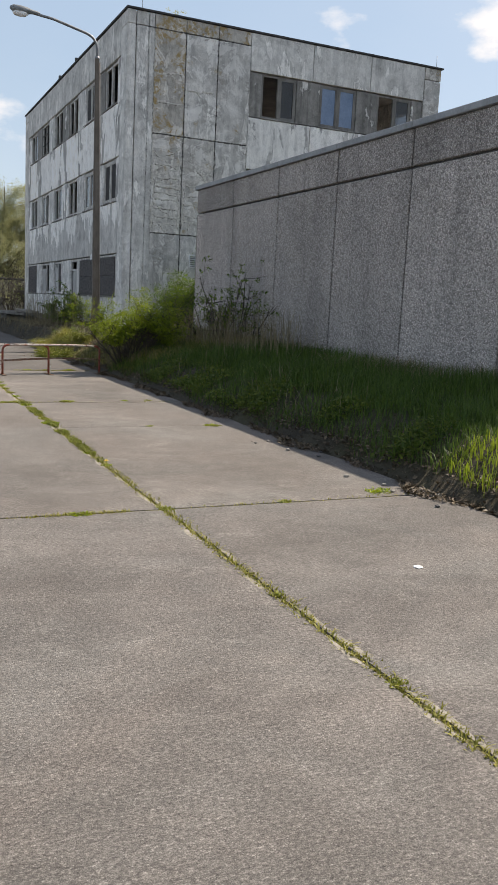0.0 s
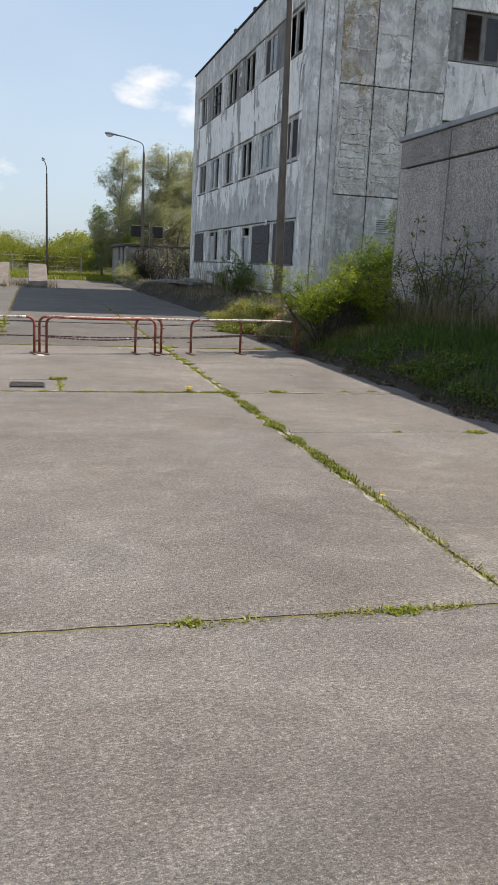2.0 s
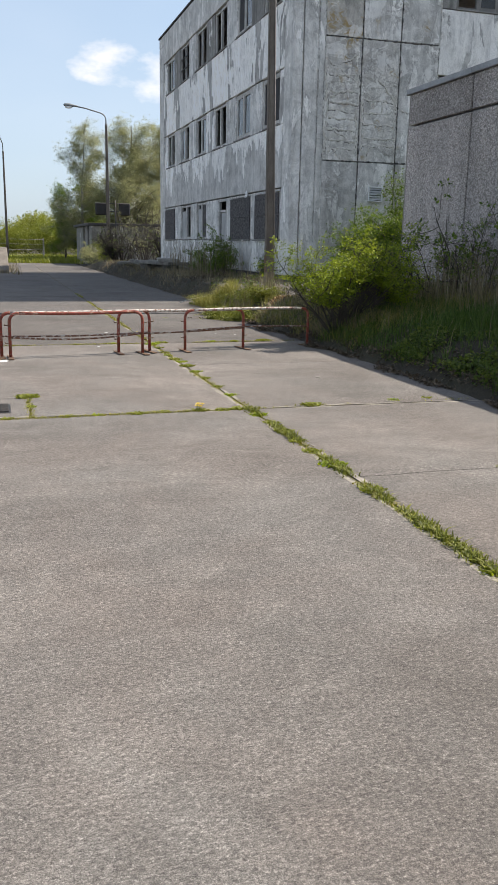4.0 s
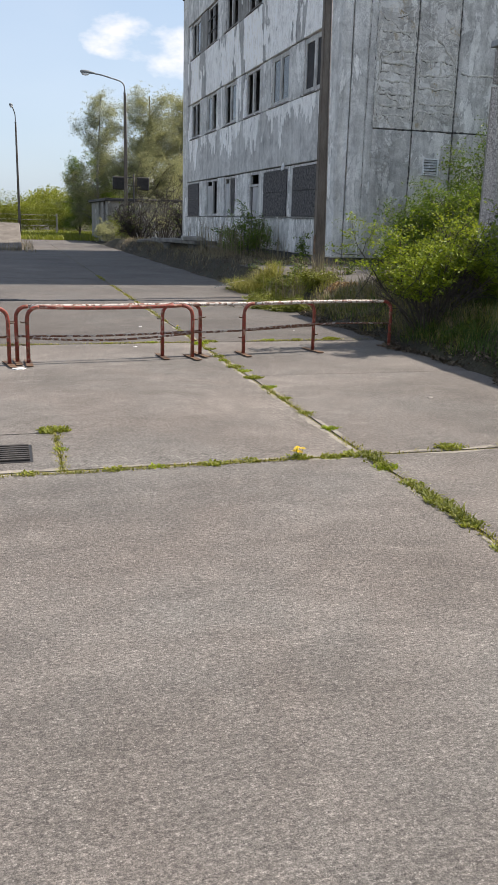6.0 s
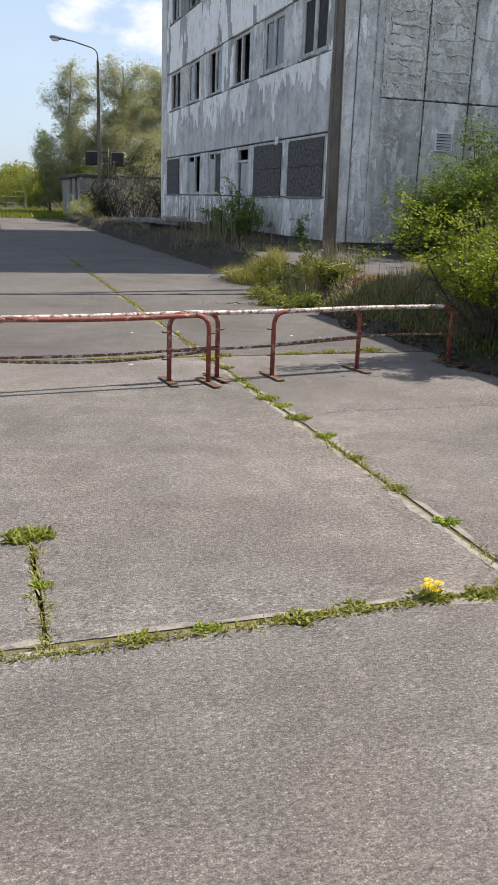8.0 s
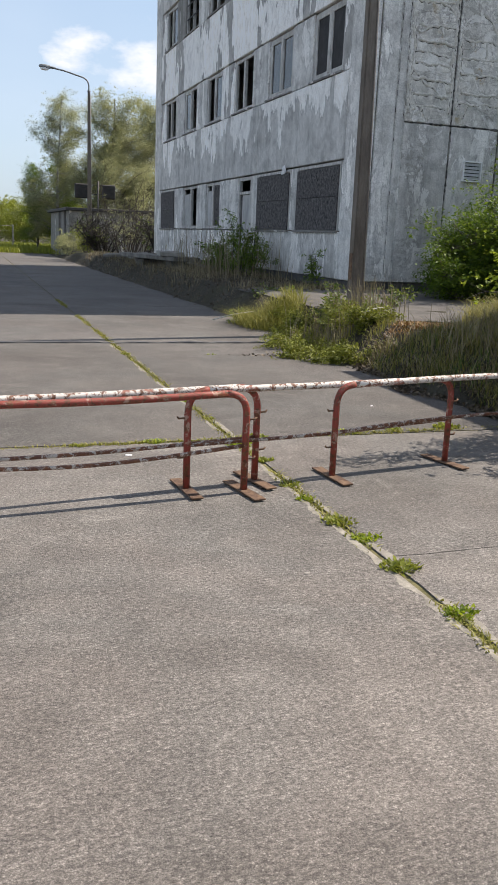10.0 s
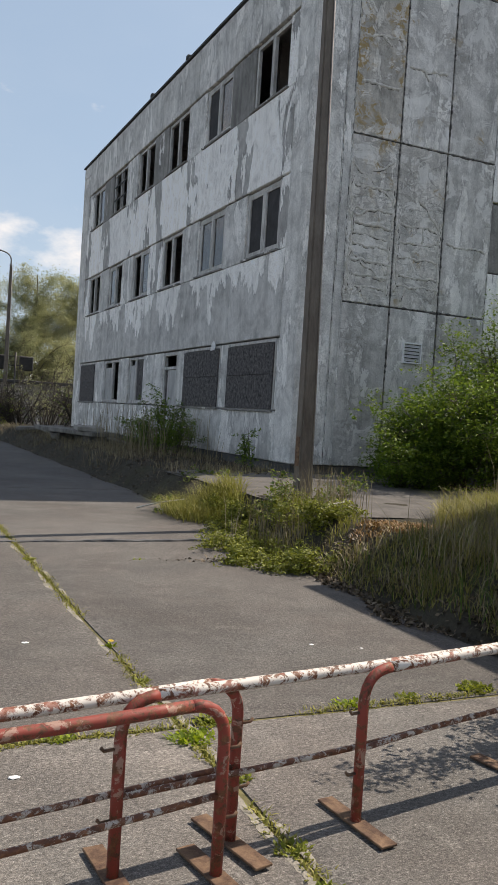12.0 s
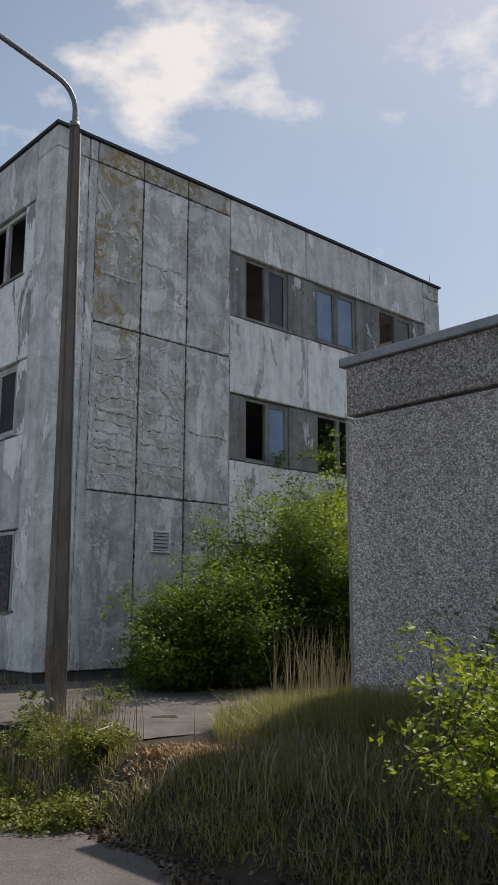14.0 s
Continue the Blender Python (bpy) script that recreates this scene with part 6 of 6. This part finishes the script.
# ---- litter and loose stones ----
LITTER = [(-8.13, -12.36, 0.06), (-6.76, -10.96, 0.018), (-6.41, -9.06, 0.018), (-4.59, -9.46, 0.014), (-4.29, -9.61, 0.014), (-4.88, -24.27, 0.034), (-4.59, -14.29, 0.03), (-6.36, -13.09, 0.011)]
for k, (x, y, s) in enumerate(LITTER):
    bm = bmesh.new()
    bmesh.ops.create_icosphere(bm, subdivisions=1, radius=s)
    for v in bm.verts:
        v.co.x *= 1.3 + 0.3 * math.sin(k + v.co.y * 40)
        v.co.z = max(-0.002, v.co.z * 0.25)
    ob = part("paper_scrap", bm, OLD_CONCRETE if k > 5 else LOUVRE)
    ob.location = (x, y, 0.003)
    tagged(ob, "small white scrap lying on the concrete", "scrap", "white scraps on the road")
rng = np.random.default_rng(95)
for k in range(14):
    x, y = rng.uniform(-3.95, -3.35), rng.uniform(-23.6, -19.5)
    bm = bmesh.new()
    s = rng.uniform(0.012, 0.034)
    bmesh.ops.create_icosphere(bm, subdivisions=1, radius=s)
    for v in bm.verts:
        v.co *= rng.uniform(0.75, 1.15)
        v.co.z *= 0.6
    ob = part("stone", bm, PLINTH if k % 2 else OLD_CONCRETE)
    ob.location = (x, y, s * 0.42)
    tagged(ob, "small crumbled stone at the road edge", "stone", "loose stones")
for p, q in (((-2.90, -6.44, 0.53), (-2.52, -6.34, 0.62)), ((-3.7, -2.35, 0.03), (-3.1, -2.75, 0.22))):
    bm = bmesh.new()
    a, b = Vector(p), Vector(q)
    tube(bm, [a, (a + b) / 2 + Vector((0, 0, 0.02)), b], [0.011, 0.010, 0.007], 7)
    tagged(part("dead_branch", bm, FRAME), "pale dead branch lying in the weeds", "branch")


# ---- concrete road of cast slabs ----
road = thing("road", (-6, -10, 0), "worn concrete road of large cast slabs with weedy joints", "road", kind="structure")


def seam(y):
    """The long joint runs almost straight up the road."""
    return -5.96 + (y + 26) * 0.0025


def slab(x0f, x1f, y0, y1, tilt=0.0, low_gap=0.014, high_gap=0.014):
    """One cast slab with slightly broken edges; its sides follow the joints."""
    bm = bmesh.new()
    g = 0.014
    ny, nx = max(2, int((y1 - y0) / 0.16)), 24
    top = {}
    for j in range(ny + 1):
        y = y0 + low_gap + (y1 - y0 - low_gap - high_gap) * j / ny
        xa, xb = x0f(y) + g, x1f(y) - g
        for i in range(nx + 1):
            x = xa + (xb - xa) * i / nx
            ex = (0.012 * noise.noise(Vector((x * 2.1, y * 3.3, 1.0))) + 0.007 * noise.noise(Vector((x, y * 14, 4.0)))) if i in (0, nx) else 0
            ey = (0.012 * noise.noise(Vector((x * 3.3, y * 2.1, 5.0))) + 0.007 * noise.noise(Vector((x * 14, y, 8.0)))) if j in (0, ny) else 0
            rim = -0.008 if i in (0, nx) or j in (0, ny) else 0.0
            top[i, j] = bm.verts.new((x + ex, y + ey, rim + tilt * (y - y0)))
    for j in range(ny):
        for i in range(nx):
            bm.faces.new((top[i, j], top[i + 1, j], top[i + 1, j + 1], top[i, j + 1]))
    rim = [top[i, 0] for i in range(nx + 1)] + [top[nx, j] for j in range(1, ny + 1)] + [top[i, ny] for i in range(nx - 1, -1, -1)] + [top[0, j] for j in range(ny - 1, 0, -1)]
    low = [bm.verts.new((v.co.x, v.co.y, -0.16)) for v in rim]
    for k in range(len(rim)):
        n = (k + 1) % len(rim)
        bm.faces.new((rim[n], rim[k], low[k], low[n]))
    return under(part("slab", bm, SLAB_DARK if y0 > -10.7 else SLAB), road)


def left_edge(y):
    return -8.87


def right_edge(y):
    return -3.30 + (0.35 if y > -4.9 else 0.0) + 0.05 * math.sin(y * 1.7)


def notched_slab(x0, xn, x1, y0, yn, y1):
    bm = bmesh.new()
    xs = [x0 + (xn - x0) * k / 3 for k in range(4)] + [xn + (x1 - xn) * k / 6 for k in range(1, 7)]
    ys = [y0 + (yn - y0) * k / 3 for k in range(4)] + [yn + (y1 - yn) * k / 12 for k in range(1, 13)]
    grid = {}
    for j, y in enumerate(ys):
        for i, x in enumerate(xs):
            if i < 3 and j < 3:
                continue
            out = i == 0 or j == 0 or i == len(xs) - 1 or j == len(ys) - 1 or (i == 3 and j <= 3) or (j == 3 and i <= 3)
            px = seam(y) - 0.022 if i == len(xs) - 1 else x
            grid[i, j] = bm.verts.new((px + (0.012 * noise.noise(Vector((x * 3, y * 3, 2.0))) if out else 0), y, -0.008 if out else 0.0))
    for j in range(len(ys) - 1):
        for i in range(len(xs) - 1):
            q = [(i, j), (i + 1, j), (i + 1, j + 1), (i, j + 1)]
            if all(k in grid for k in q):
                bm.faces.new([grid[k] for k in q])
    edge = [e for e in bm.edges if e.is_boundary]
    low = bmesh.ops.extrude_edge_only(bm, edges=edge)["geom"]
    for v in low:
        if isinstance(v, bmesh.types.BMVert):
            v.co.z = -0.16
    bmesh.ops.recalc_face_normals(bm, faces=bm.faces)
    return under(part("slab", bm, SLAB), road)


ROWS = [-47.9, -41.5, -35.3, -28.9, -22.48, -15.94, -10.60, -5.16, 0.6, 6.4, 12.2, 18.0, 23.8, 29.6, 35.4]
for y0, y1 in zip(ROWS, ROWS[1:]):
    if y0 == -15.94:
        # this slab is cut out round the drain, which sits in a small slab of its own
        notched_slab(-8.87 + 0.022, -7.93 + 0.010, -5.96, -15.94 + 0.022, -14.97, -10.622)
        slab(lambda y: -8.87, lambda y: -7.925, -15.94, -14.98)
    else:
        slab(left_edge, seam, y0, y1)
    if y0 == -22.48:
        slab(seam, right_edge, y0, -18.37, high_gap=0.004)
        slab(seam, right_edge, -18.37, y1, low_gap=0.004)
    elif y0 == -15.94:
        slab(seam, right_edge, y0, -12.97, high_gap=0.003)
        slab(seam, right_edge, -12.97, y1, low_gap=0.003)
    else:
        slab(seam, right_edge, y0, y1)
    for k in range(4):
        slab(lambda y, k=k: left_edge(y) - 3.2 * (k + 1), lambda y, k=k: left_edge(y) - 3.2 * k, y0, y1)
# soil and moss that fills the joints
bm = bmesh.new()
for k in range(160):
    y0, y1 = -48 + 0.53 * k, -48 + 0.53 * (k + 1)
    for f in (seam, left_edge):
        v = [bm.verts.new((f(y) + s, y, -0.0155)) for y, s in ((y0, -0.06), (y0, 0.06), (y1, 0.06), (y1, -0.06))]
        bm.faces.new(v)
for y in ROWS[1:]:
    v = [bm.verts.new(p) for p in ((-22, y - 0.06, -0.013), (-3.8, y - 0.06, -0.013), (-3.8, y + 0.06, -0.013), (-22, y + 0.06, -0.013))]
    bm.faces.new(v)
under(part("joint_filling", bm, MOSS), road)
# broken ridge along one cross joint
bm = bmesh.new()
ridge = []
for k in range(241):
    x = -9.1 + 0.025 * k
    y = -5.16 + 0.03 * rough_noise(x, 1.0, 2.0)
    lo, hi = 0.035 + 0.03 * rough_noise(x, 4.0, 3.0) + 0.02 * rough_noise(x, 5.0, 9.0), 0.03 + 0.02 * rough_noise(x, 7.0, 6.0)
    top = 0.016 + 0.016 * rough_noise(x, 2.0, 3.0) + 0.008 * rough_noise(x, 2.0, 11.0)
    ridge.append([bm.verts.new(p) for p in ((x, y - lo - 0.012, -0.03), (x, y - lo, top * 0.8), (x, y + hi, top), (x, y + hi + 0.012, -0.03))])
for a, c in zip(ridge, ridge[1:]):
    for j in range(3):
        bm.faces.new((a[j], c[j], c[j + 1], a[j + 1]))
under(part("joint_ridge", bm, PLINTH), road)
# drain grate
drain = thing("drain_grate", (-8.30, -15.53, 0), "rusty slotted cast iron drain grate set in the concrete", "drain")
under(part("frame", cuboid(-8.52, -8.10, -15.74, -15.32, -0.10, 0.004, 0.004), BLACK), drain)
for k in range(8):
    y = -15.71 + 0.049 * k
    under(part("bar", cuboid(-8.50, -8.12, y, y + 0.026, 0.005, 0.016, 0.002), IRON), drain)
